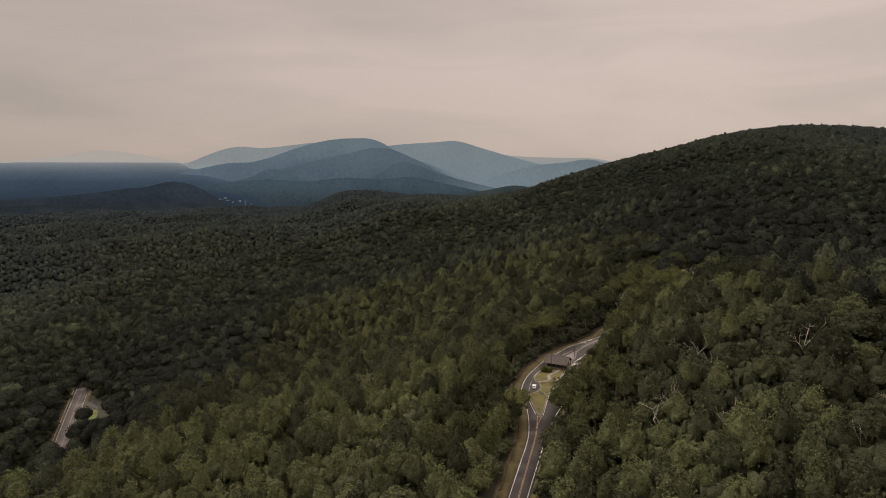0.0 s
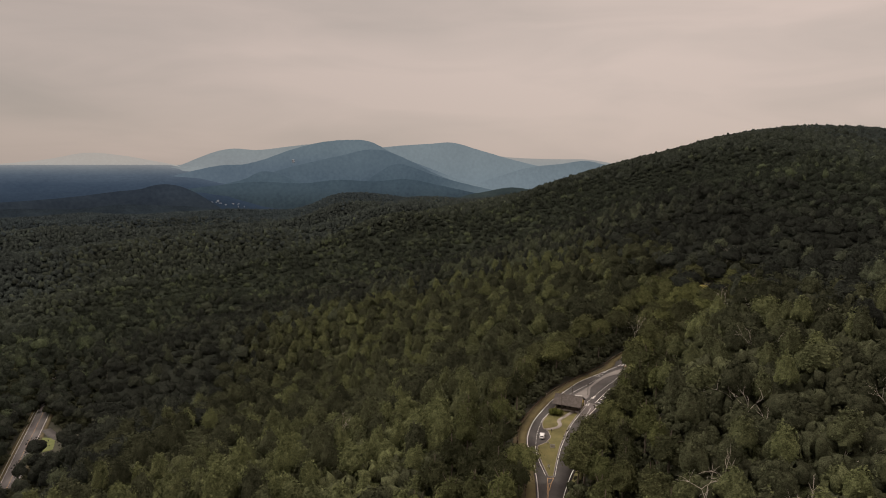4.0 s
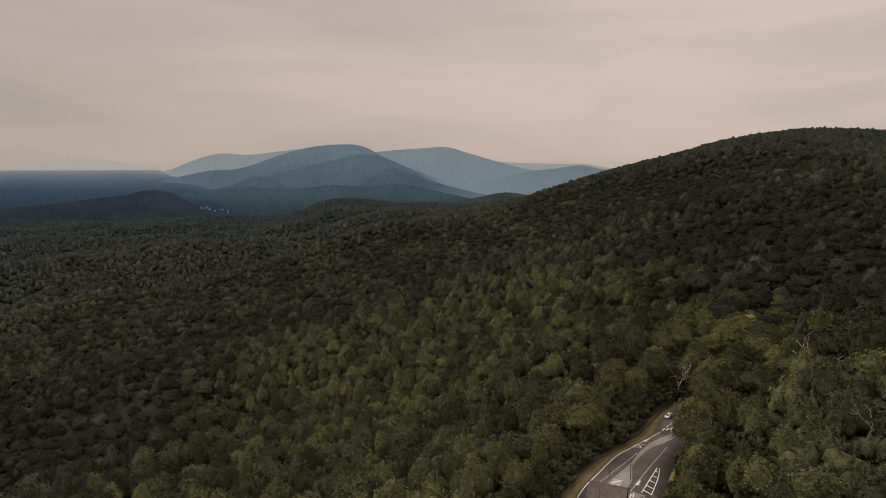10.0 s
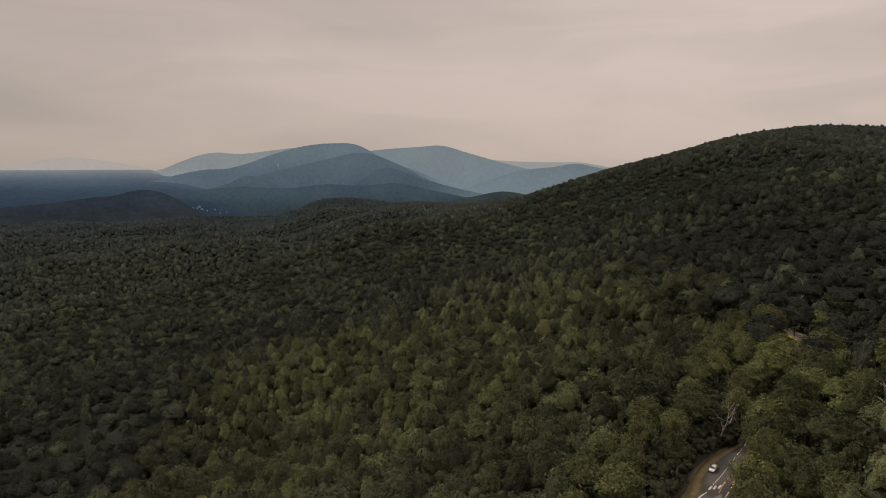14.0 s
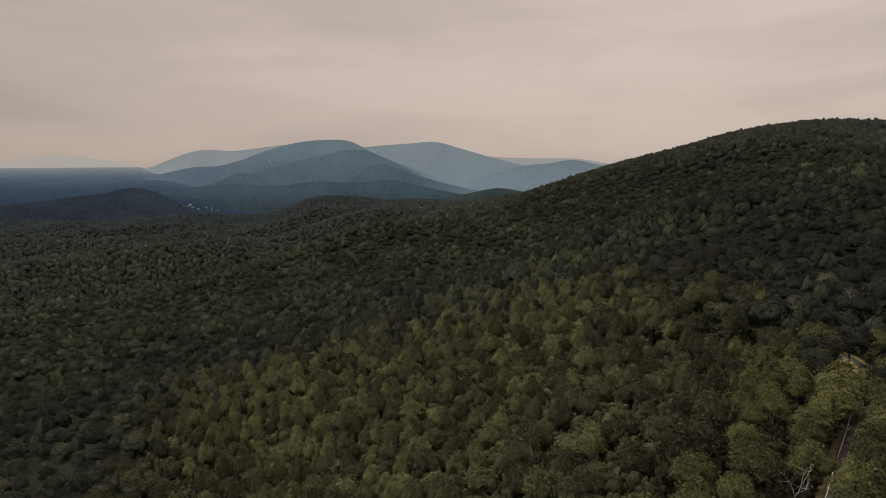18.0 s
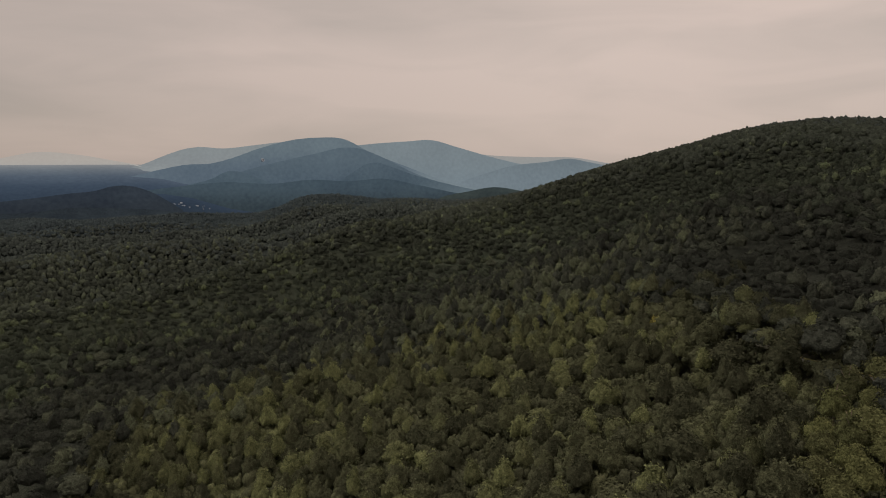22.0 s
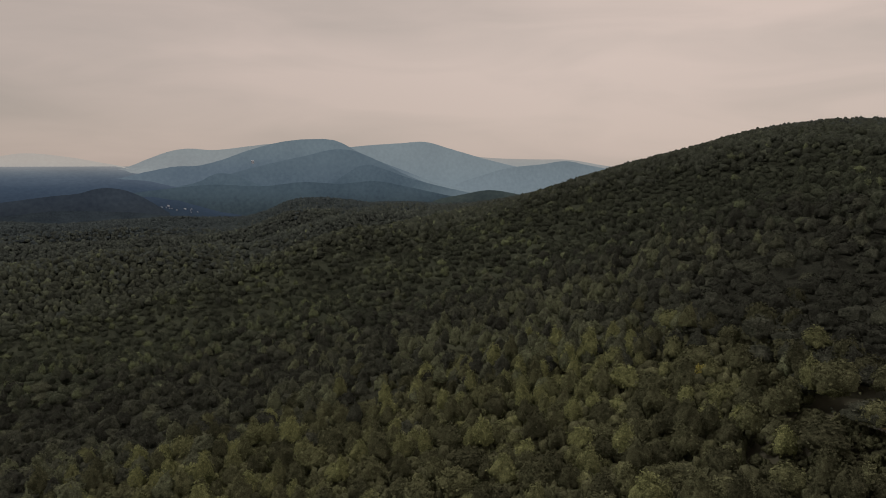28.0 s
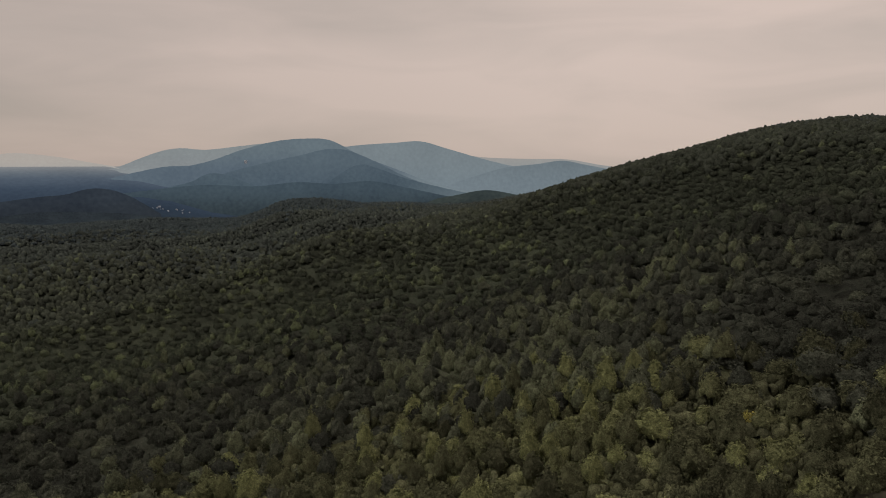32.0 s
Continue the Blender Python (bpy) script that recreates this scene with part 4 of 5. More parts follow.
def solid(mat, boxes=(), bevel=0.0, bars=(), flat=True):
    """A bmesh of bevelled boxes ((x, y, z) centre, (x, y, z) size, turn) and round bars (from, to, radius)."""
    bm = bmesh.new()
    for centre, size, *turn in boxes:
        made = bmesh.ops.create_cube(bm, size=1.0)["verts"]
        m = Matrix.LocRotScale(centre, Euler(turn[0] if turn else (0, 0, 0)), size)
        bmesh.ops.transform(bm, matrix=m, verts=made)
        if bevel:
            edges = list({e for v in made for e in v.link_edges})
            bmesh.ops.bevel(bm, geom=edges, offset=bevel, segments=2, affect="EDGES")
    for a, b, rad in bars:
        a, b = Vector(a), Vector(b)
        made = bmesh.ops.create_cone(bm, segments=10, radius1=rad, radius2=rad, depth=(b - a).length, cap_ends=True)["verts"]
        q = (b - a).to_track_quat("Z", "Y")
        bmesh.ops.transform(bm, matrix=Matrix.LocRotScale((a + b) / 2, q, None), verts=made)
    data = bpy.data.meshes.new("solid")
    bm.to_mesh(data)
    bm.free()
    data.materials.append(mat)
    return data


def bend(line, step=2.0):
    """A smooth line through the points of a bent one."""
    p = np.array(line, float)
    out = []
    for i in range(len(p) - 1):
        a, b, c, d = p[max(i - 1, 0)], p[i], p[i + 1], p[min(i + 2, len(p) - 1)]
        n = max(2, int(np.hypot(*(c - b)) / step))
        for k in range(n):
            t = k / n
            out.append(0.5 * (2 * b + (c - a) * t + (2 * a - 5 * b + 4 * c - d) * t * t + (3 * b - a - 3 * c + d) * t ** 3))
    out.append(p[-1])
    return np.array(out)


def slab(a, b, top, thick, mat):
    """A slab between two lines of equally many points; top gives its height by (x, y)."""
    a, b = np.asarray(a, float), np.asarray(b, float)
    V = np.concatenate([np.column_stack([q, top(q[:, 0], q[:, 1]) - d]) for q, d in ((a, 0), (b, 0), (b, thick), (a, thick))])
    n = len(a)
    i = np.arange(n - 1)
    F = [np.stack([i + j * n, i + 1 + j * n, i + 1 + ((j + 1) % 4) * n, i + ((j + 1) % 4) * n], 1) for j in range(4)]
    F.append(np.array([(0, n, 2 * n, 3 * n), (4 * n - 1, 3 * n - 1, 2 * n - 1, n - 1)]))
    return mesh_of("slab", V, np.concatenate(F), mat)


def sides_of(line, left, right, step=2.0):
    p = bend(line, step)
    t = unit(np.gradient(p, axis=0))
    nrm = np.stack([t[:, 1], -t[:, 0]], 1)
    return p + nrm * left, p + nrm * right


def on_park(lift):
    return lambda x, y: park_z(y) + lift


def on_highway(lift):
    return lambda x, y: HIGHWAY_Z + lift + 0 * y


def stripe(name, parent, line, width, mat, top, step=2.0):
    a, b = sides_of(line, -width / 2, width / 2, step)
    return part(name, slab(a, b, top, 0.03, mat), parent)


def dashes(name, parent, line, width, length, gap, mat, top):
    p = bend(line, 0.25)
    run = np.concatenate([[0], np.cumsum(np.hypot(*np.diff(p, axis=0).T))])
    s = 0.0
    while s + length < run[-1]:
        ends = [tuple(np.interp(q, run, p[:, k]) for k in (0, 1)) for q in (s, s + length)]
        stripe(name, parent, ends, width, mat, top)
        s += length + gap


def fan(poly, top, thick, mat, rim=None):
    """A flat plate with the outline given (counter-clockwise), its sides going down."""
    bm = bmesh.new()
    up = [bm.verts.new((x, y, float(top(np.float64(x), np.float64(y))))) for x, y in poly]
    low = [bm.verts.new((v.co.x, v.co.y, v.co.z - thick)) for v in up]
    bm.faces.new(up)
    for i in range(len(up)):
        j = (i + 1) % len(up)
        bm.faces.new((up[i], low[i], low[j], up[j]))
    bmesh.ops.triangulate(bm, faces=bm.faces[:])
    bmesh.ops.recalc_face_normals(bm, faces=bm.faces[:])
    data = bpy.data.meshes.new("plate")
    bm.to_mesh(data)
    bm.free()
    data.materials.append(mat)
    return data


# ---------------------------------------------------------------- the park road
def make_park_road():
    y = np.arange(150, 545.1, 2.5)
    road = new("road", slab(np.column_stack([west_edge(y), y]), np.column_stack([east_edge(y), y]), on_park(0), 0.25, M_ASPHALT))
    tagged(road, "dark asphalt park road with white and yellow lines winding through woods", "road", kind="structure")
    verge = new("ground_verge", slab(np.column_stack([west_edge(y) - 3.4, y]), np.column_stack([west_edge(y) - 0.05, y]), on_park(0.02), 0.5, M_VERGE_GRASS))
    tagged(verge, "rough olive-brown grass verge along the road", "verge", kind="structure")
    bank = new("ground_bank", slab(np.column_stack([west_edge(y) - 5.0, y]), np.column_stack([west_edge(y) - 3.4, y]), on_park(-0.05), 0.6, M_VERGE))
    tagged(bank, "dry brown earth bank beyond the guard rail", "bank", kind="structure")
    east = new("ground_east_verge", slab(np.column_stack([east_edge(y) + 0.05, y]), np.column_stack([east_edge(y) + 3.0, y]), on_park(0.02), 0.5, M_GRASS))
    tagged(east, "strip of grass between road and trees", "verge", kind="structure")
    top = on_park(0.02)
    W, Y = M_WHITE_LINE, M_YELLOW_LINE
    west = [(float(west_edge(q)) + 0.5, q) for q in (150, 190, 219, 230, 240, 252, 265, 277, 285, 294, 302.5, 314, 322, 333.5, 341, 348)]
    stripe("edge_line", road, west + [(87.0, 351.2)], 0.26, W, top)
    dashes("lane_dash", road, ((90.6, 355.2), (96.6, 361.6), (104.8, 371.2), (111.0, 378.2)), 0.24, 0.75, 0.75, W, top)
    stripe("edge_line", road, ((111.8, 379.2), (120.4, 390), (130, 402.4), (138.4, 412.7), (150, 427), (160.3, 440), (172.8, 456), (179.2, 466), (185.2, 477), (187.6, 484), (187.7, 493), (184.6, 505), (175.6, 520)), 0.24, W, top)
    centre = ((11.7, 150), (22.6, 190), (31.0, 220.6), (34.9, 235), (36.9, 244.3), (37.9, 250.5))
    for off in (-0.17, 0.17):
        stripe("centre_line", road, [(a + off, b) for a, b in centre], 0.16, Y, top)
        stripe("centre_line", road, [(a + off * 0.8, b - off * 0.6) for a, b in ((105.5, 366.5), (113.7, 377.3), (121.2, 386.7), (130.2, 398), (141.6, 412.6), (153.4, 427), (163.8, 440), (176, 455.5), (183, 466), (189, 477), (191.6, 484.5), (192.3, 494), (189.3, 506), (179.8, 521))], 0.16, Y, top)
    stripe("gore_line", road, ((37.9, 250.5), (38.4, 254.0)), 0.2, Y, top)
    stripe("gore_line", road, ((37.7, 246.5), (39.0, 250.5), (40.4, 254.0)), 0.2, Y, top)
    stripe("gore_line", road, ((38.3, 253.6), (40.3, 253.9)), 0.3, Y, top)
    stripe("gore_line", road, ((38.0, 250.3), (39.2, 250.9)), 0.3, Y, top)
    stripe("edge_line", road, ((15.0, 150), (25.4, 190), (34.3, 220), (37.9, 231.5), (44.3, 250.3), (52.0, 268)), 0.26, W, top)
    # island edges
    stripe("edge_line", road, ((38.0, 255.5), (37.2, 264), (37.1, 271), (37.5, 275.4)), 0.18, W, top)
    dashes("bay_dash", road, ((37.8, 276.5), (38.8, 282), (40.4, 288), (41.8, 292.4)), 0.2, 0.7, 0.7, W, top)
    stripe("edge_line", road, ((42.2, 293.5), (43.4, 296.5), (46.0, 301.0), (50.6, 308.6)), 0.18, W, top)
    stripe("edge_line", road, ((40.9, 254.6), (44.5, 267.6), (47.1, 275.5), (52.6, 289.2), (58.1, 299.6), (62.9, 307.6)), 0.2, W, top)
    # lane lines and hatching by the station
    stripe("lane_line", road, ((51.9, 278), (55.3, 286.5), (58.9, 294), (61.5, 300), (64.5, 306.4)), 0.24, W, top)
    stripe("hatch_line", road, ((52.1, 278), (56.6, 285.8)), 0.3, W, top)
    stripe("hatch_line", road, ((56.6, 285.8), (57.2, 290.2)), 0.35, W, top)
    stripe("hatch_line", road, ((57.3, 290.2), (60.6, 291.4)), 0.35, W, top)
    stripe("hatch_line", road, ((60.0, 296.4), (63.2, 297.6)), 0.35, W, top)
    stripe("hatch_line", road, ((60.4, 297.0), (68.0, 308.4)), 0.3, W, top)
    dashes("lane_dash", road, ((64.4, 312.4), (68.9, 318.5), (75.4, 327.1), (85.8, 340.3)), 0.24, 0.8, 0.8, W, top)
    stripe("ladder_rail", road, ((67.4, 311.3), (77.3, 326)), 0.24, W, top)
    stripe("ladder_rail", road, ((69.3, 308.6), (75.4, 319.6), (77.9, 325.6)), 0.24, W, top)
    for k in range(5):
        t = 0.1 + 0.19 * k
        stripe("ladder_rung", road, ((67.4 + 9.9 * t, 311.3 + 14.7 * t), (69.3 + 8.6 * t, 308.6 + 17.0 * t)), 0.36, W, top)
    dashes("lane_dash", road, ((55.4, 316.6), (60.9, 322.6), (68.9, 330.8), (73.8, 336.2)), 0.24, 0.8, 0.8, W, top)
    # yield triangle and arrow on the outbound lane
    for ends in (((73.2, 340.4), (75.6, 342.2)), ((73.2, 340.4), (76.4, 339.9)), ((75.6, 342.2), (76.4, 339.9)), ((75.6, 341.4), (78.4, 341.9))):
        stripe("yield_mark", road, ends, 0.34, W, top)
    part("arrow", fan(((78.6, 344.1), (80.2, 344.2), (79.7, 344.7), (81.6, 346.4), (81.3, 346.8), (79.3, 345.1), (79.0, 345.6)), on_park(0.02), 0.02, W), road)
    part("arrow", fan(((67.0, 315.6), (68.4, 315.9), (68.0, 316.3), (69.4, 318.0), (69.0, 318.3), (67.6, 316.7), (67.2, 317.0)), on_park(0.02), 0.02, W), road)
    for k in range(3):
        a, b = 88.1 + 1.55 * k, 352.4 + 0.25 * k
        stripe("stop_bar", road, ((a, b), (a + 1.7, b + 1.9)), 0.62, W, top)
    for k in range(5):
        a, b = 58.9 + 0.72 * k, 315.2 + 0.78 * k * 0.9
        stripe("crossing_bar", road, ((58.3 + 0.55 * k, 315.3 + 0.8 * k), (61.9 + 0.42 * k, 315.0 + 0.75 * k)), 0.4, W, on_park(0.19))
    for k in range(2):
        stripe("stop_bar", road, ((62.9 + 1.0 * k, 308.4 + 0.3 * k), (63.9 + 1.0 * k, 310.6 + 0.3 * k)), 0.45, W, top)
    # yellow nose of the upper island
    for ends in (((90.4, 350.6), (94.6, 356.2), (99.6, 361.2), (105.5, 366.5)), ((90.9, 347.8), (97.4, 356.1), (101.2, 361.4), (105.5, 366.5)), ((94.5, 356), (97.4, 356.2)), ((98.6, 360.4), (100.4, 360.6))):
        stripe("gore_line", road, ends, 0.3, Y, top)
    stripe("edge_line", road, ((88.0, 344.6), (92.8, 349.9), (97.2, 355.4)), 0.2, W, top)
    return road


make_park_road()

ISLAND = ((38.9, 254.8), (40.3, 254.8), (43.9, 267.8), (46.4, 275.7), (51.9, 289.5), (57.4, 300), (62.3, 308.5), (63.5, 313.5), (57.5, 316.2), (54.5, 313.8), (51, 308.9), (46.6, 301.2), (43.5, 295.2), (42.6, 292.6),
          (42.4, 289.0), (44.0, 286.2), (44.2, 281.6), (41.8, 277.6), (38.4, 275.2), (37.7, 271), (38.2, 262))
island = new("ground_island", fan(ISLAND, on_park(0.15), 0.4, M_GRASS))
tagged(island, "mown dry grass island between the lanes with a low kerb", "lawn", kind="structure")


def kerb_line(name, loop, closed, label):
    pts = list(loop) + ([loop[0]] if closed else [])
    a, b = [], []
    p = np.array(pts, float)
    t = unit(np.gradient(p, axis=0))
    nrm = np.stack([t[:, 1], -t[:, 0]], 1)
    ob = new(name, slab(p - nrm * 0.02, p + nrm * 0.22, on_park(0.17), 0.4, M_CONCRETE))
    return tagged(ob, label, "kerb", kind="structure")


kerb_line("trim_island_kerb", ISLAND, True, "low pale concrete kerb round the grass island")

GORE = ((57.8, 316.6), (63.8, 313.9), (66.5, 317.8), (69.3, 327.2), (76.5, 336.4), (80.4, 339.6), (84.6, 341.9), (88.6, 345.0), (91.0, 349.9), (85.4, 346.6), (79.5, 342.0), (73.6, 335.2), (69.8, 329.4), (64.4, 323.4))
apron = new("pavement_median", fan(GORE, on_park(0.15), 0.4, M_OLD_ASPHALT))
tagged(apron, "pale worn paved median between the lanes", "median", kind="structure")
a, b = sides_of(((42.9, 287.6), (47.6, 289.2), (49.4, 291.8), (49.5, 295.2), (51.9, 298.1), (56.2, 302.6)), -0.75, 0.75, 1.0)
path_ob = new("pavement_path", slab(a, b, on_park(0.17), 0.1, M_CONCRETE))
tagged(path_ob, "winding pale concrete footpath across the island", "path", kind="structure")
pad = new("pavement_pad", fan(((57.6, 300.6), (61.2, 298.3), (68.2, 309.8), (64.6, 312.2), (62.4, 308.6)), on_park(0.012), 0.02, M_OLD_ASPHALT))
tagged(pad, "pale concrete lane pad beside the station", "pavement", kind="structure")

# ---------------------------------------------------------------- the highway
def make_highway():
    a, b = sides_of(HIGHWAY, -5.6, 5.6, 6)
    hw = new("road_highway", slab(a, b, on_highway(0), 0.3, M_HIGHWAY))
    tagged(hw, "grey worn two-lane highway down in the valley", "road", kind="structure")
    for off in (-4.9, 4.9):
        p, q = sides_of(HIGHWAY, off - 0.14, off + 0.14, 6)
        part("edge_line", slab(p, q, on_highway(0.03), 0.04, M_WHITE_LINE), hw)
    for off in (-0.18, 0.18):
        p, q = sides_of(HIGHWAY, off - 0.06, off + 0.06, 6)
        part("centre_line", slab(p, q, on_highway(0.03), 0.04, M_YELLOW_LINE), hw)
    p, q = sides_of(HIGHWAY, -9.0, -5.65, 6)
    v = new("ground_highway_verge", slab(p, q, on_highway(0.02), 0.5, M_VERGE_GRASS))
    tagged(v, "rough grass verge along the highway", "verge", kind="structure")
    p, q = sides_of(HIGHWAY, 5.65, 8.6, 6)
    v = new("ground_highway_verge_east", slab(p, q, on_highway(0.02), 0.5, M_VERGE))
    tagged(v, "dry grass verge along the highway", "verge", kind="structure")
    p, q = sides_of(SIDE_ROAD, -3.4, 3.4, 4)
    s = new("road_side", slab(p, q, on_highway(0.05), 0.3, M_ASPHALT))
    tagged(s, "dark side road joining the highway", "road", kind="structure")
    corner = new("ground_corner_lawn", fan(((-286, 494), (-278, 499), (-271, 506), (-279, 513), (-288.5, 520.5), (-295.6, 521.5), (-292.4, 511)), on_highway(0.09), 0.4, M_LAWN))
    tagged(corner, "bright green grass corner between highway and side road", "lawn", kind="structure")
    p, q = sides_of(HIGHWAY, -6.9, -6.6, 6)
    rail = new("guard_rail", slab(p, q, on_highway(0.75), 0.32, M_GALV))
    tagged(rail, "galvanised steel guard rail along the highway", "guard rail")
    line = bend(HIGHWAY, 8)
    for k in range(0, len(line) - 1):
        t = unit(line[k + 1] - line[k])
        c = line[k] + np.array((t[1], -t[0])) * -6.75
        part("post", solid(M_GALV, [((c[0], c[1], HIGHWAY_Z + 0.3), (0.14, 0.14, 0.9))]), rail)


M_LAWN = surface("green_corner_grass", (0.075, 0.092, 0.026), (0.14, 0.16, 0.05), 0.25, 0.95, bump=0.6)
M_GALV = surface("galvanised_steel", (0.35, 0.34, 0.33), (0.55, 0.54, 0.52), 2.0, 0.5, 0.6)
make_highway()

# ---------------------------------------------------------------- the entrance station and what stands round it
M_SHINGLE = surface("weathered_shingle", (0.045, 0.038, 0.034), (0.115, 0.100, 0.090), 0.9, 0.9, bump=0.8)
M_DARK_WOOD = surface("dark_stained_wood", (0.018, 0.013, 0.010), (0.055, 0.040, 0.030), 1.2, 0.8, bump=0.5)
M_RAIL_WOOD = surface("brown_rail_timber", (0.045, 0.028, 0.018), (0.12, 0.08, 0.05), 1.0, 0.85, bump=0.5)
M_STONE = surface("field_stone", (0.16, 0.14, 0.12), (0.34, 0.31, 0.28), 1.8, 0.9, bump=0.8)
M_WHITE_PAINT = surface("white_car_paint", (0.74, 0.74, 0.73), (0.82, 0.82, 0.81), 0.6, 0.35, bump=0.0, coat=0.6)
M_SILVER = surface("silver_car_paint", (0.42, 0.43, 0.44), (0.55, 0.56, 0.57), 0.6, 0.3, 0.4, bump=0.0, coat=0.6)
M_GLASS = surface("dark_window_glass", (0.010, 0.011, 0.012), (0.022, 0.024, 0.026), 0.5, 0.08, bump=0.0)
M_RUBBER = surface("tyre_rubber", (0.012, 0.012, 0.012), (0.03, 0.03, 0.03), 4.0, 0.9)
M_CHROME = surface("wheel_metal", (0.45, 0.45, 0.45), (0.62, 0.62, 0.62), 3.0, 0.35, 0.9, bump=0.0)
M_LAMP_RED = surface("red_lamp_glass", (0.25, 0.01, 0.01), (0.40, 0.02, 0.02), 3.0, 0.2, bump=0.0)
M_LAMP_CLEAR = surface("clear_lamp_glass", (0.55, 0.55, 0.53), (0.7, 0.7, 0.68), 3.0, 0.15, bump=0.0)
M_SIGN_WHITE = surface("white_sign_sheet", (0.55, 0.54, 0.52), (0.74, 0.73, 0.70), 1.5, 0.6, bump=0.0)
M_SIGN_GREY = surface("grey_sign_board", (0.36, 0.35, 0.33), (0.52, 0.50, 0.47), 1.2, 0.7, bump=0.1)
M_YELLOW = surface("yellow_paint", (0.50, 0.33, 0.06), (0.66, 0.46, 0.10), 2.0, 0.6, bump=0.0)
M_ORANGE = surface("orange_plastic", (0.55, 0.19, 0.04), (0.70, 0.27, 0.06), 2.0, 0.6, bump=0.0)
M_SHRUB = foliage("shrub_leaves", ((0.085, 0.095, 0.028), (0.11, 0.12, 0.035)), True)


def at(x, y, lift=0.0):
    return Vector((x, y, float(park_z(np.float64(y))) + lift))


def make_station():
    """A gabled booth house with a deep shingled roof and an open gable end."""
    st = new("entrance_station")
    tagged(st, "dark timber entrance station with a weathered shingle gable roof", "building")
    hx, hy = 4.25, 3.7          # half length and half depth of the walls
    eave, ridge = 2.6, 5.4
    over_x, over_y = 1.5, 1.3
    wall = part("wall", solid(M_DARK_WOOD, [((0.2, -hy, 1.4), (2 * hx + 0.4, 0.2, 2.8)), ((0.2, hy, 1.4), (2 * hx + 0.4, 0.2, 2.8)), ((-hx, 0, 1.4), (0.2, 2 * hy - 0.2, 2.8)), ((hx + 0.3, 0, 1.4), (0.2, 2 * hy - 0.2, 2.8))], 0.02), st)
    part("plinth", solid(M_STONE, [((0.2, 0, 0.3), (2 * hx + 0.6, 2 * hy + 0.35, 0.6))], 0.05), st, "field stone plinth")
    # gable walls
    for gx in (-hx, hx + 0.3):
        bm = bmesh.new()
        vs = [bm.verts.new((gx + dx, yy, zz)) for dx in (-0.1, 0.1) for yy, zz in ((-hy - 0.1, 2.8), (hy + 0.1, 2.8), (0, 2.8 + (ridge - eave) * hy / (hy + over_y)))]
        bm.faces.new(vs[0:3]), bm.faces.new(vs[3:6][::-1])
        for i in range(3):
            j = (i + 1) % 3
            bm.faces.new((vs[i], vs[i + 3], vs[j + 3], vs[j]))
        bmesh.ops.recalc_face_normals(bm, faces=bm.faces[:])
        me = bpy.data.meshes.new("gable")
        bm.to_mesh(me)
        bm.free()
        me.materials.append(M_DARK_WOOD)
        part("gable", me, st)
    # roof: two decks with courses of shingles
    run = hy + over_y
    slope = math.hypot(run, ridge - eave)
    pitch = math.atan2(ridge - eave, run)
    roof = part("roof", solid(M_DARK_WOOD, [((0.1, s * run / 2, (ridge + eave) / 2 - 0.06), (2 * hx + 2 * over_x - 0.2, slope, 0.12), (-s * pitch, 0, 0)) for s in (-1, 1)]), st)
    rows, cols = 11, 26
    g = random.Random(4)
    sw = (2 * hx + 2 * over_x) / cols
    tile = [solid(M_SHINGLE, [((0, 0, 0), (sw * 0.94, slope / rows * 1.25, 0.035), (0.05, 0, 0))]) for k in range(3)]
    for s in (-1, 1):
        for r in range(rows):
            for c in range(cols):
                if (r * 7 + c * 3) % 97 == 0 and s > 0:
                    continue
                d = (r + 0.5) / rows
                ob = new("shingle", tile[g.randrange(3)])
                ob.parent = roof
                yy, zz = s * run * (1 - d), eave + (ridge - eave) * d + 0.035 + g.uniform(0, 0.012)
                xx = 0.1 - hx - over_x + (c + 0.5 + (0.5 if r % 2 else 0) * 0.6) * sw - 0.15 * sw
                ob.matrix_local = Matrix.LocRotScale((xx, yy, zz), Euler((-s * pitch, 0, g.uniform(-0.02, 0.02))), None)
    part("ridge_cap", solid(M_SHINGLE, [((0.1, 0, ridge + 0.06), (2 * hx + 2 * over_x, 0.34, 0.09))], 0.03), st)
    part("fascia", solid(M_DARK_WOOD, [((hx + over_x + 0.05, s * run / 2, (ridge + eave) / 2 - 0.1), (0.08, slope, 0.28), (-s * pitch, 0, 0)) for s in (-1, 1)]), st)
    for px in (hx + 1.0, hx - 1.0):
        for s in (-1, 1):
            part("post", solid(M_DARK_WOOD, [((px, s * (hy + 0.2), 1.4), (0.24, 0.24, 2.8))], 0.02), st)
    for wx in (-3.0, -0.8, 1.4):
        w = part("window", solid(M_DARK_WOOD, [((wx, -hy - 0.12, 1.75), (1.3, 0.08, 1.15))], 0.015), st)
        part("pane", solid(M_GLASS, [((wx - 0.3, -hy - 0.17, 1.75), (0.5, 0.03, 0.95)), ((wx + 0.3, -hy - 0.17, 1.75), (0.5, 0.03, 0.95))]), w, "dark window glass")
    d = part("door", solid(M_DARK_WOOD, [((2.75, -hy - 0.14, 1.2), (0.95, 0.07, 2.05))], 0.015), st)
    part("door_handle", solid(M_CHROME, [((3.1, -hy - 0.2, 1.2), (0.05, 0.06, 0.16))], 0.01), d, "metal handle")
    part("chimney", solid(M_STONE, [((-2.2, 0.5, 5.3), (0.7, 0.7, 1.1))], 0.04), st, "short stone chimney")
    place = at(55.6, 306.6, 0.15)
    st.matrix_world = Matrix.LocRotScale(place, Euler((0, 0, math.atan2(-0.42, 0.9))), None)


make_station()


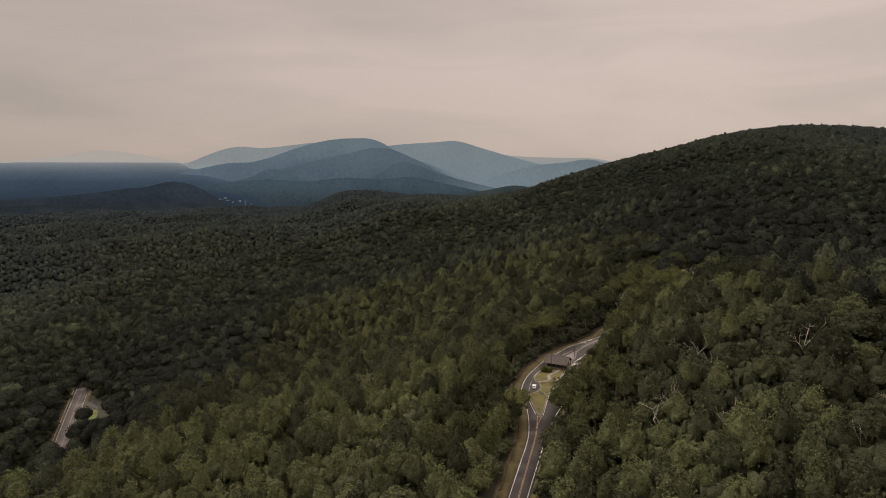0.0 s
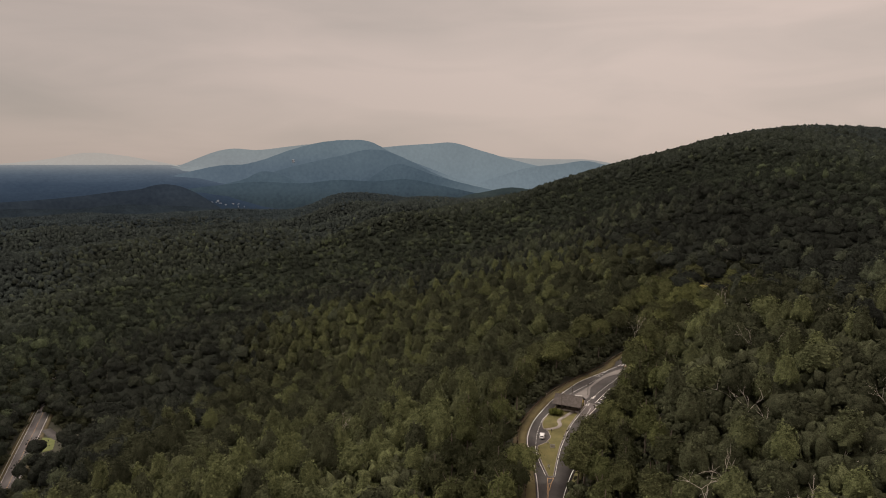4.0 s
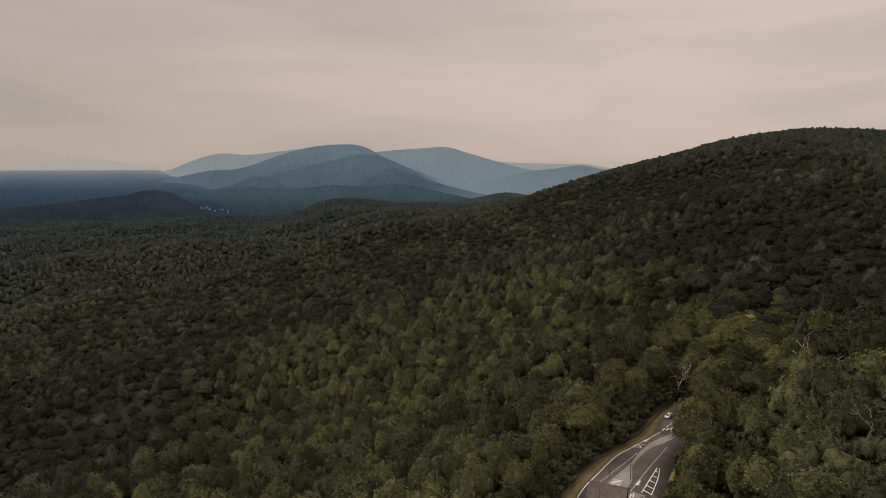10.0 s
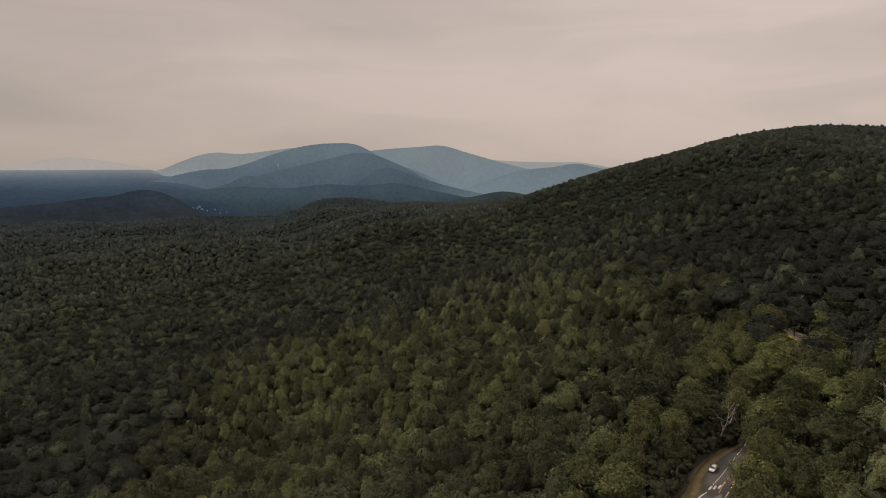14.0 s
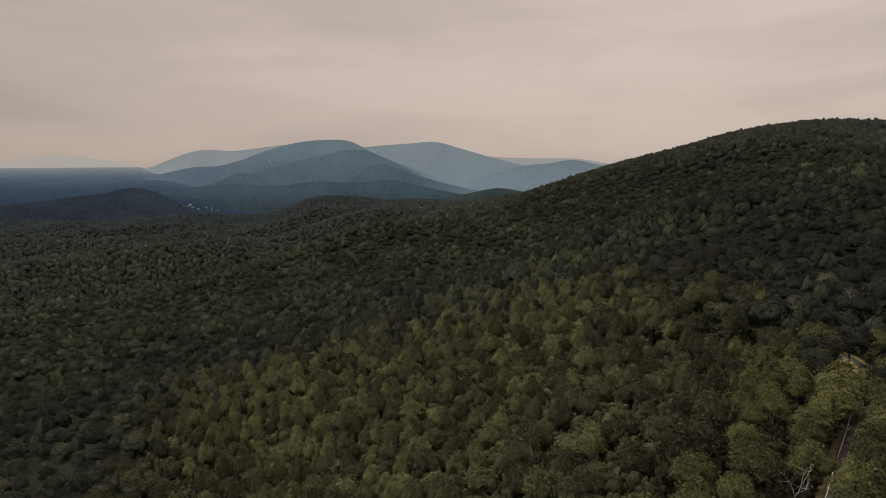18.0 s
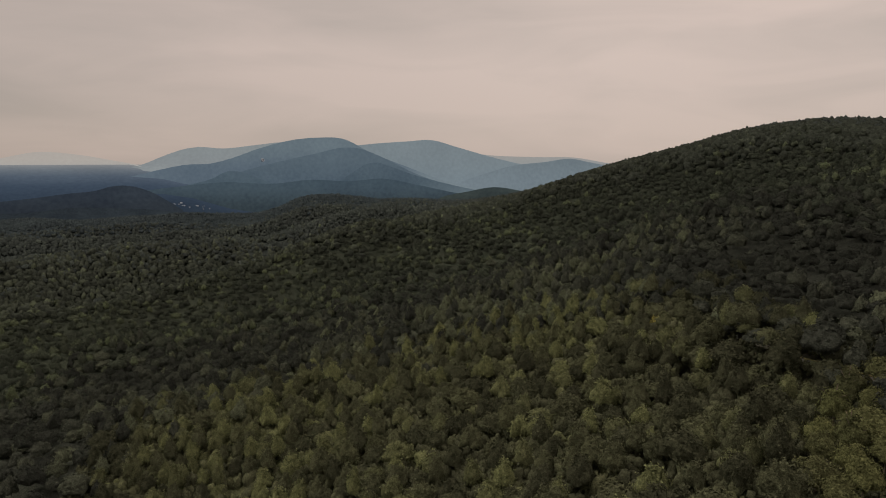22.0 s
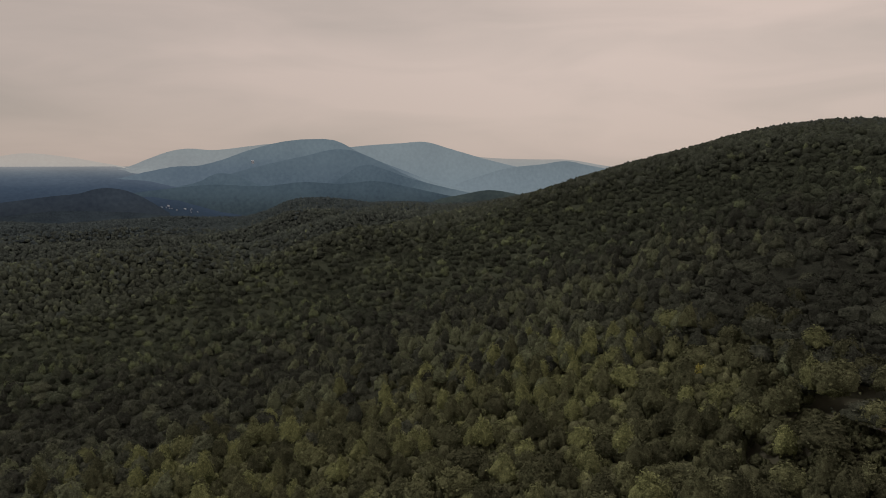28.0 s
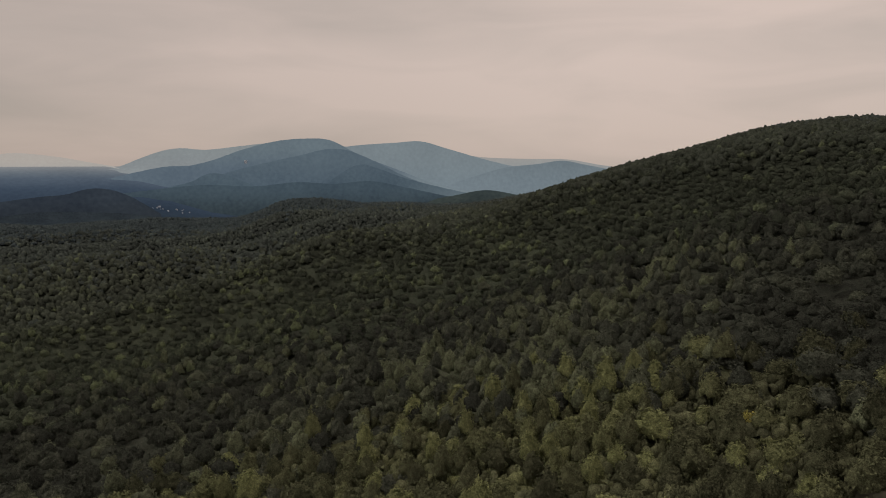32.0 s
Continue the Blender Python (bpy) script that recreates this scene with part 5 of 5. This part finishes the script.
def make_pole(x, y, height, label, head=True, z=None):
    p = new("lamp_post")
    tagged(p, label, "lamp post", "posts by the station")
    part("shaft", smooth(mesh_of("shaft", *tubes([([(0, 0, -0.3), (0, 0, height * 0.5), (0, 0, height)], 0.13)], 8, 0.6), M_DARK_WOOD)), p)
    if head:
        part("lamp_head", solid(M_DARK_WOOD, [((0, 0, height + 0.1), (0.42, 0.42, 0.3)), ((0, 0, height + 0.3), (0.55, 0.55, 0.08))], 0.03), p)
        part("lamp_glass", solid(M_LAMP_CLEAR, [((0, 0, height - 0.12), (0.3, 0.3, 0.14))], 0.02), p)
    part("foot", solid(M_CONCRETE, [((0, 0, 0.1), (0.5, 0.5, 0.24))], 0.04), p)
    p.matrix_world = Matrix.Translation(at(x, y, 0.1) if z is None else Vector((x, y, z)))


make_pole(51.4, 300.0, 8.6, "tall dark timber utility pole beside the station", False)
make_pole(66.0, 318.4, 4.8, "dark lamp post on the paved median")
make_pole(-267.5, 513.5, 7.5, "tall lamp post beside the side road", True, HIGHWAY_Z - 0.2)
make_pole(59.8, 320.6, 3.0, "short dark lamp post beside the outbound lane")


def make_shrub(x, y, w, h, label):
    s = new("shrub")
    tagged(s, label, "shrub")
    g = np.random.default_rng(21)
    V, F, n = [], [], 0
    for i in range(9):
        a, r = i * 2.4, 0.42 * w * (i / 9) ** 0.5
        c = np.array((r * math.cos(a) * 1.25, r * math.sin(a) * 0.75, h * 0.5))
        p = ICO_V * (1 + g.normal(0, 0.12, (12, 1))) * (0.24 * w, 0.22 * w, h * 0.5) + c
        V.append(p), F.append(ICO_F + n)
        n += 12
        d = unit(g.normal(0, 1, (70, 3)) + (0, 0, 0.4))
        q = c + d * (0.26 * w, 0.24 * w, h * 0.54)
        u = unit(np.cross(d, g.normal(0, 1, d.shape)))
        v = np.cross(d, u)
        k = np.arange(70)[:, None] * 3 + n
        V.append(np.stack([q - u * 0.22, q + u * 0.22, q + v * 0.36 + d * 0.1], 1).reshape(-1, 3)), F.append(k + (0, 1, 2))
        n += 210
    part("leaves", mesh_of("leaves", np.concatenate(V), np.concatenate(F), M_SHRUB), s)
    part("stem", smooth(mesh_of("stem", *tubes([([(0, 0, -0.2), (0, 0, h * 0.3), (0.2, 0, h * 0.6)], 0.12)], 6), M_BARK)), s)
    s.matrix_world = Matrix.LocRotScale(at(x, y, 0.1), Euler((0, 0, -0.4)), None)


make_shrub(48.9, 300.4, 4.6, 2.3, "rounded yellow-green evergreen shrub before the station")


def make_car(x, y, heading, paint, label, z=None, kind="suv"):
    """A car along +y: a shaped body with cabin, glass, wheels, lamps and bumpers."""
    car = new("car")
    tagged(car, label, "car")
    L, Wd, H = 4.5, 1.82, 1.5
    # cross sections along the length: (y, half width, sill, shoulder, roof)
    secs = ((-2.22, 0.72, 0.45, 0.78, 0.80), (-2.1, 0.84, 0.30, 0.92, 0.98), (-1.75, 0.90, 0.26, 0.98, 1.12 if kind == "sedan" else 1.42), (-1.1, 0.91, 0.25, 0.98, 1.44 if kind == "sedan" else 1.5),
            (-0.2, 0.91, 0.25, 0.97, 1.5), (0.5, 0.91, 0.25, 0.96, 1.44), (1.15, 0.90, 0.25, 0.95, 1.02), (1.8, 0.87, 0.28, 0.86, 0.90), (2.12, 0.78, 0.34, 0.72, 0.74), (2.24, 0.66, 0.45, 0.60, 0.62))
    V = []
    for yy, hw, sill, sh, rf in secs:
        t = 0.78 if rf > sh + 0.2 else 0.92
        V += [(-hw * 0.94, yy, sill), (-hw, yy, (sill + sh) / 2), (-hw * 0.97, yy, sh), (-hw * t, yy, rf - 0.06), (-hw * t * 0.7, yy, rf), (hw * t * 0.7, yy, rf), (hw * t, yy, rf - 0.06), (hw * 0.97, yy, sh), (hw, yy, (sill + sh) / 2), (hw * 0.94, yy, sill)]
    F = []
    for i in range(len(secs) - 1):
        for k in range(10):
            a, b = i * 10 + k, i * 10 + (k + 1) % 10
            F.append((a, b, b + 10, a + 10))
    n = len(secs) - 1
    F += [(9, 8, 1, 0), (8, 7, 2, 1), (7, 6, 3, 2), (6, 5, 4, 3)]
    F += [(n * 10 + a, n * 10 + b, n * 10 + c, n * 10 + d) for a, b, c, d in ((0, 1, 8, 9), (1, 2, 7, 8), (2, 3, 6, 7), (3, 4, 5, 6))]
    body = part("body", smooth(mesh_of("body", V, F, paint)), car)
    # glazing a little proud of the cabin
    for s in (-1, 1):
        part("side_window", solid(M_GLASS, [((s * 0.845, 0.12, 1.2), (0.04, 0.95, 0.30), (0, s * 0.32, 0)), ((s * 0.845, -0.85, 1.2), (0.04, 0.85, 0.30), (0, s * 0.32, 0))], 0.012), car)
        part("mirror", solid(paint, [((s * 0.98, 0.72, 1.0), (0.2, 0.12, 0.14))], 0.03), car)
        part("headlight", solid(M_LAMP_CLEAR, [((s * 0.6, 2.13, 0.68), (0.34, 0.16, 0.14))], 0.03), car)
        part("tail_light", solid(M_LAMP_RED, [((s * 0.68, -2.16, 0.82), (0.22, 0.12, 0.2))], 0.03), car)
    part("windscreen", solid(M_GLASS, [((0, 0.84, 1.24), (1.3, 0.74, 0.03), (-0.57, 0, 0))], 0.01), car)
    part("rear_window", solid(M_GLASS, [((0, -1.95, 1.16) if kind != "sedan" else (0, -1.45, 1.30), (1.25, 0.5, 0.03), (0.95 if kind != "sedan" else 0.42, 0, 0))], 0.01), car)
    part("bumper", solid(M_RUBBER, [((0, 2.2, 0.42), (1.4, 0.14, 0.16))], 0.04), car)
    part("bumper", solid(M_RUBBER, [((0, -2.2, 0.45), (1.5, 0.14, 0.16))], 0.04), car)
    part("number_plate", solid(M_SIGN_WHITE, [((0, -2.285, 0.62), (0.4, 0.02, 0.14))]), car)
    for sx in (-1, 1):
        for sy in (-1.38, 1.38):
            w = part("wheel", solid(M_RUBBER, bars=[((sx * 0.70, sy, 0.33), (sx * 0.92, sy, 0.33), 0.33)]), car)
            part("rim", solid(M_CHROME, bars=[((sx * 0.90, sy, 0.33), (sx * 0.935, sy, 0.33), 0.2)]), w)
    place = at(x, y, 0.0) if z is None else Vector((x, y, z))
    tilt = math.atan(0.07 * math.cos(heading)) if z is None else 0
    car.matrix_world = Matrix.LocRotScale(place, Euler((tilt, 0, -heading)), None)


make_car(40.9, 282.0, radians(12), M_WHITE_PAINT, "white estate car parked in the bay beside the island", kind="suv")
make_car(94.3, 363.6, radians(222), M_SILVER, "silver hatchback standing on the roadside pull-off", kind="suv")
make_car(-294.6, 506.5, radians(157), M_WHITE_PAINT, "small white car driving on the highway", HIGHWAY_Z, "suv")


def make_sign(x, y, w, h, lift, mat, label, turn=0.0, bars=0):
    s = new("sign")
    tagged(s, label, "sign")
    part("post", solid(M_DARK_WOOD, [((-w * 0.36, 0.04, (lift + h) / 2), (0.1, 0.1, lift + h + 0.2)), ((w * 0.36, 0.04, (lift + h) / 2), (0.1, 0.1, lift + h + 0.2))], 0.01), s)
    b = part("board", solid(mat, [((0, -0.06, lift + h / 2), (w, 0.07, h))], 0.015), s)
    for k in range(bars):
        part("lettering", solid(M_DARK_WOOD, [((0, -0.105, lift + h * (0.28 + 0.5 * k / max(1, bars - 1))), (w * 0.7, 0.01, h * 0.1))]), b)
    s.matrix_world = Matrix.LocRotScale(at(x, y, 0.12), Euler((0, 0, turn)), None)


make_sign(43.3, 273.4, 1.8, 1.25, 0.25, M_SIGN_GREY, "low weathered grey sign board on the grass island", -0.15, 3)
make_sign(42.2, 276.6, 0.9, 0.5, 0.35, M_SIGN_GREY, "small grey notice board on the grass island", -0.15, 2)
make_sign(39.6, 259.0, 0.75, 0.8, 0.9, M_SIGN_WHITE, "white road sign on the nose of the island", -0.05, 2)
make_sign(44.9, 285.2, 0.3, 0.5, 0.8, M_DARK_WOOD, "small dark wooden post sign beside the footpath", 0.0)


def make_rail():
    """A timber guard rail: squared posts with a continuous beam."""
    line = bend(((18.6, 200), (22.8, 219.3), (28.4, 236.8), (30.6, 252.3), (31.2, 265.4), (31.2, 277.5), (33.4, 290), (39.0, 303), (45.6, 314.2), (53, 325), (67.8, 340.2), (80.6, 352.4), (86.5, 360.0), (92.6, 367.4), (99.6, 375.2), (108.5, 384)), 3.0)
    rail = new("guard_rail")
    tagged(rail, "long brown timber guard rail along the road", "guard rail")
    keep = [line[0]]
    for p in line[1:]:
        if np.hypot(*(p - keep[-1])) > 3.0:
            keep.append(p)
    post = solid(M_RAIL_WOOD, [((0, 0, 0.35), (0.26, 0.26, 1.0))], 0.03)
    for a, b in zip(keep, keep[1:]):
        za, zb = float(park_z(a[1])), float(park_z(b[1]))
        ang = math.atan2(b[1] - a[1], b[0] - a[0])
        o = part("post", post, rail)
        o.matrix_local = Matrix.LocRotScale((a[0], a[1], za), Euler((0, 0, ang)), None)
        o = part("beam", solid(M_RAIL_WOOD, [((0, -0.2, 0.58), (float(np.hypot(*(b - a))) - 0.02, 0.16, 0.34))], 0.02), rail)
        o.matrix_local = Matrix.LocRotScale(((a[0] + b[0]) / 2, (a[1] + b[1]) / 2, (za + zb) / 2), Euler((0, -math.atan2(zb - za, float(np.hypot(*(b - a)))), ang)), None)


make_rail()


def make_boulder(x, y, r, label):
    bm = bmesh.new()
    bmesh.ops.create_icosphere(bm, subdivisions=3, radius=r)
    for v in bm.verts:
        v.co *= 1 + 0.28 * noise.noise(v.co * 1.7 / r) + 0.1 * noise.noise(v.co * 5 / r)
        v.co.z *= 0.75
    me = bpy.data.meshes.new("boulder")
    bm.to_mesh(me)
    bm.free()
    me.materials.append(M_STONE)
    ob = new("boulder", me)
    ob.location = at(x, y, r * 0.3)
    tagged(ob, label, "boulder")


make_boulder(46.6, 319.2, 0.8, "pale grey boulder at the end of the verge")
make_boulder(48.4, 320.6, 0.45, "small grey stone on the verge")


def make_bollard(x, y, mat, h, label):
    b = new("bollard")
    tagged(b, label, "bollard")
    part("shaft", solid(mat, [((0, 0, h / 2), (0.55, 0.4, h))], 0.06), b)
    part("cap", solid(M_DARK_WOOD, [((0, 0, h + 0.04), (0.6, 0.45, 0.1))], 0.02), b)
    b.matrix_world = Matrix.Translation(at(x, y, 0.05))


make_bollard(62.6, 311.4, M_YELLOW, 1.5, "yellow cabinet post beside the station lane")
make_bollard(95.2, 356.3, M_ORANGE, 0.9, "orange marker post on the painted nose")


def make_gate(x, y, turn, label):
    g = new("gate")
    tagged(g, label, "gate")
    part("post", solid(M_DARK_WOOD, [((0, 0, 0.65), (0.4, 0.4, 1.4))], 0.04), g)
    part("arm", solid(M_SIGN_WHITE, [((1.9, 0, 1.05), (3.6, 0.09, 0.14))], 0.02), g, "white barrier arm")
    part("counterweight", solid(M_DARK_WOOD, [((-0.5, 0, 1.05), (0.6, 0.22, 0.3))], 0.03), g)
    g.matrix_world = Matrix.LocRotScale(at(x, y, 0), Euler((0, 0, turn)), None)


make_gate(66.2, 306.6, -0.2, "white barrier arm on a dark post beside the lane")


def make_small_booth(x, y, turn):
    b = new("booth")
    tagged(b, "small dark timber ticket booth under the trees", "booth")
    part("wall", solid(M_DARK_WOOD, [((0, 0, 1.2), (1.7, 1.5, 2.4))], 0.03), b)
    part("roof", solid(M_SHINGLE, [((0, -0.55, 2.62), (2.3, 1.3, 0.1), (0.35, 0, 0)), ((0, 0.55, 2.62), (2.3, 1.3, 0.1), (-0.35, 0, 0))], 0.02), b)
    part("pane", solid(M_GLASS, [((0, -0.77, 1.55), (1.1, 0.04, 0.8))], 0.01), b)
    b.matrix_world = Matrix.LocRotScale(at(x, y, 0), Euler((0, 0, turn)), None)


make_small_booth(68.6, 304.6, 0.5)

# ---------------------------------------------------------------- bare trees and the flowering tree


def make_bare_tree(x, y, height, seed, label, lean=0.0, stem=0.5, forks=3):
    g = np.random.default_rng(seed)
    lines = []

    def grow(p, way, length, rad, depth):
        pts = [p]
        for k in range(3):
            way = unit(way + g.normal(0, 0.16, 3))
            pts.append(pts[-1] + way * length / 3)
        lines.append((pts, rad))
        if depth:
            for k in range(g.integers(2, 4)):
                side = unit(way * 0.8 + g.normal(0, 0.55, 3) + (0, 0, 0.15))
                grow(pts[int(g.integers(2, 4))], side, length * g.uniform(0.55, 0.8), rad * 0.58, depth - 1)

    grow(np.array((0.0, 0, -1)), np.array((lean, 0.0, 1.0)), height * stem, 0.26, forks)
    t = new("bare_tree")
    tagged(t, label, "tree")
    part("trunk", smooth(mesh_of("trunk", *tubes(lines[:1], 7, 0.5), M_DEAD)), t)
    part("bare_crown", smooth(mesh_of("bare_crown", *tubes(lines[1:], 4, 0.35), M_DEAD)), t)
    t.matrix_world = Matrix.Translation((x, y, float(land(np.float64(x), np.float64(y)))))


make_bare_tree(101.5, 381.0, 20, 3, "bare whitish dead tree with spreading branches over the wood", 0.1, 0.42, 4)
for bx, by, bh, bs in ((84, 252, 19, 5), (112, 268, 20, 6), (150, 300, 20, 8), (96, 238, 18, 9), (170, 372, 20, 12), (128, 330, 19, 14), (-35, 300, 18, 15), (210, 520, 20, 16), (75, 215, 18, 17), (101, 205, 19, 21), (76, 202, 18, 22), (89, 188, 18, 23), (122, 179, 19, 24), (115, 171, 19, 25), (70, 203, 18, 26), (93, 225, 19, 27), (127, 222, 19, 28)):
    make_bare_tree(bx, by, bh * 1.14, bs, "bare grey dead tree among green crowns", 0.1)


def make_blossom_tree(x, y, s, hue, label):
    t = new("flowering_tree")
    tagged(t, label, "tree")
    mat = foliage("blossom", (hue, hue), True)
    part("trunk", smooth(mesh_of("trunk", *trunk_arrays(0, 40), M_BARK)), t)
    part("crown", mesh_of("crown", *crown_arrays(0, 777, 26, 34, 0.55), mat), t, "crown of pale yellow flower clusters")
    t.matrix_world = Matrix.LocRotScale((x, y, float(land(np.float64(x), np.float64(y)))), Euler((0, 0, 0.4)), (s, s, 0.7 if s > 1 else 1.0))


make_blossom_tree(170.0, 464.5, 1.3, (0.27, 0.24, 0.09), "broad tree covered in pale yellow blossom beside the road bend")
make_blossom_tree(137.0, 614.0, 0.5, (0.19, 0.18, 0.055), "small bright yellow flowering tree on the slope")

# ---------------------------------------------------------------- the far town
M_FAR_WALL = surface("far_white_wall", (0.25, 0.28, 0.32), (0.34, 0.38, 0.43), 0.1, 0.8)
M_FAR_ROOF = surface("far_grey_roof", (0.14, 0.17, 0.20), (0.22, 0.25, 0.29), 0.1, 0.8)


def make_far_house(bearing, reach, w, d, h, turn, level=None):
    b = new("building")
    tagged(b, "small white building in the far valley town" if level is None else "white building high on the far mountainside", "building", "buildings of the far town" if level is None else "")
    part("wall", solid(M_FAR_WALL, [((0, 0, h / 2 - 6), (w, d, h + 12))], 0.3), b)
    part("roof", solid(M_FAR_ROOF, [((0, -d * 0.25, h + 1.2), (w + 2, d * 0.62, 0.8), (0.4, 0, 0)), ((0, d * 0.25, h + 1.2), (w + 2, d * 0.62, 0.8), (-0.4, 0, 0))]), b)
    for k in range(3):
        win = part("window", solid(M_FAR_ROOF, [((w * (0.3 * k - 0.3), -d / 2 - 0.1, h * 0.55), (w * 0.12, 0.3, h * 0.25))]), b)
    x, y = PIVOT[0] + reach * math.sin(radians(bearing)), PIVOT[1] + reach * math.cos(radians(bearing))
    b.matrix_world = Matrix.LocRotScale((x, y, float(land(np.float64(x), np.float64(y))) + 6 if level is None else level), Euler((0, 0, turn)), None)


g = random.Random(12)
make_far_house(-12.9, 4482, 17, 9, 5, 0.3, PIVOT[2] + 4482 * math.tan(radians(0.06)))
make_far_house(-19.3, 4165, 12, 9, 5, 0.2)
make_far_house(-18.1, 4150, 12, 8, 3, -0.3)
for k in range(13):
    bearing = (-19.3 if k < 6 else -17.9 if k < 10 else -12.9) + g.gauss(0, 0.35)
    make_far_house(bearing, 4150 + g.uniform(-45, 25), *(lambda w: (w, w * 0.7, w * 0.3))(g.uniform(4, 9)), g.uniform(-0.6, 0.6))
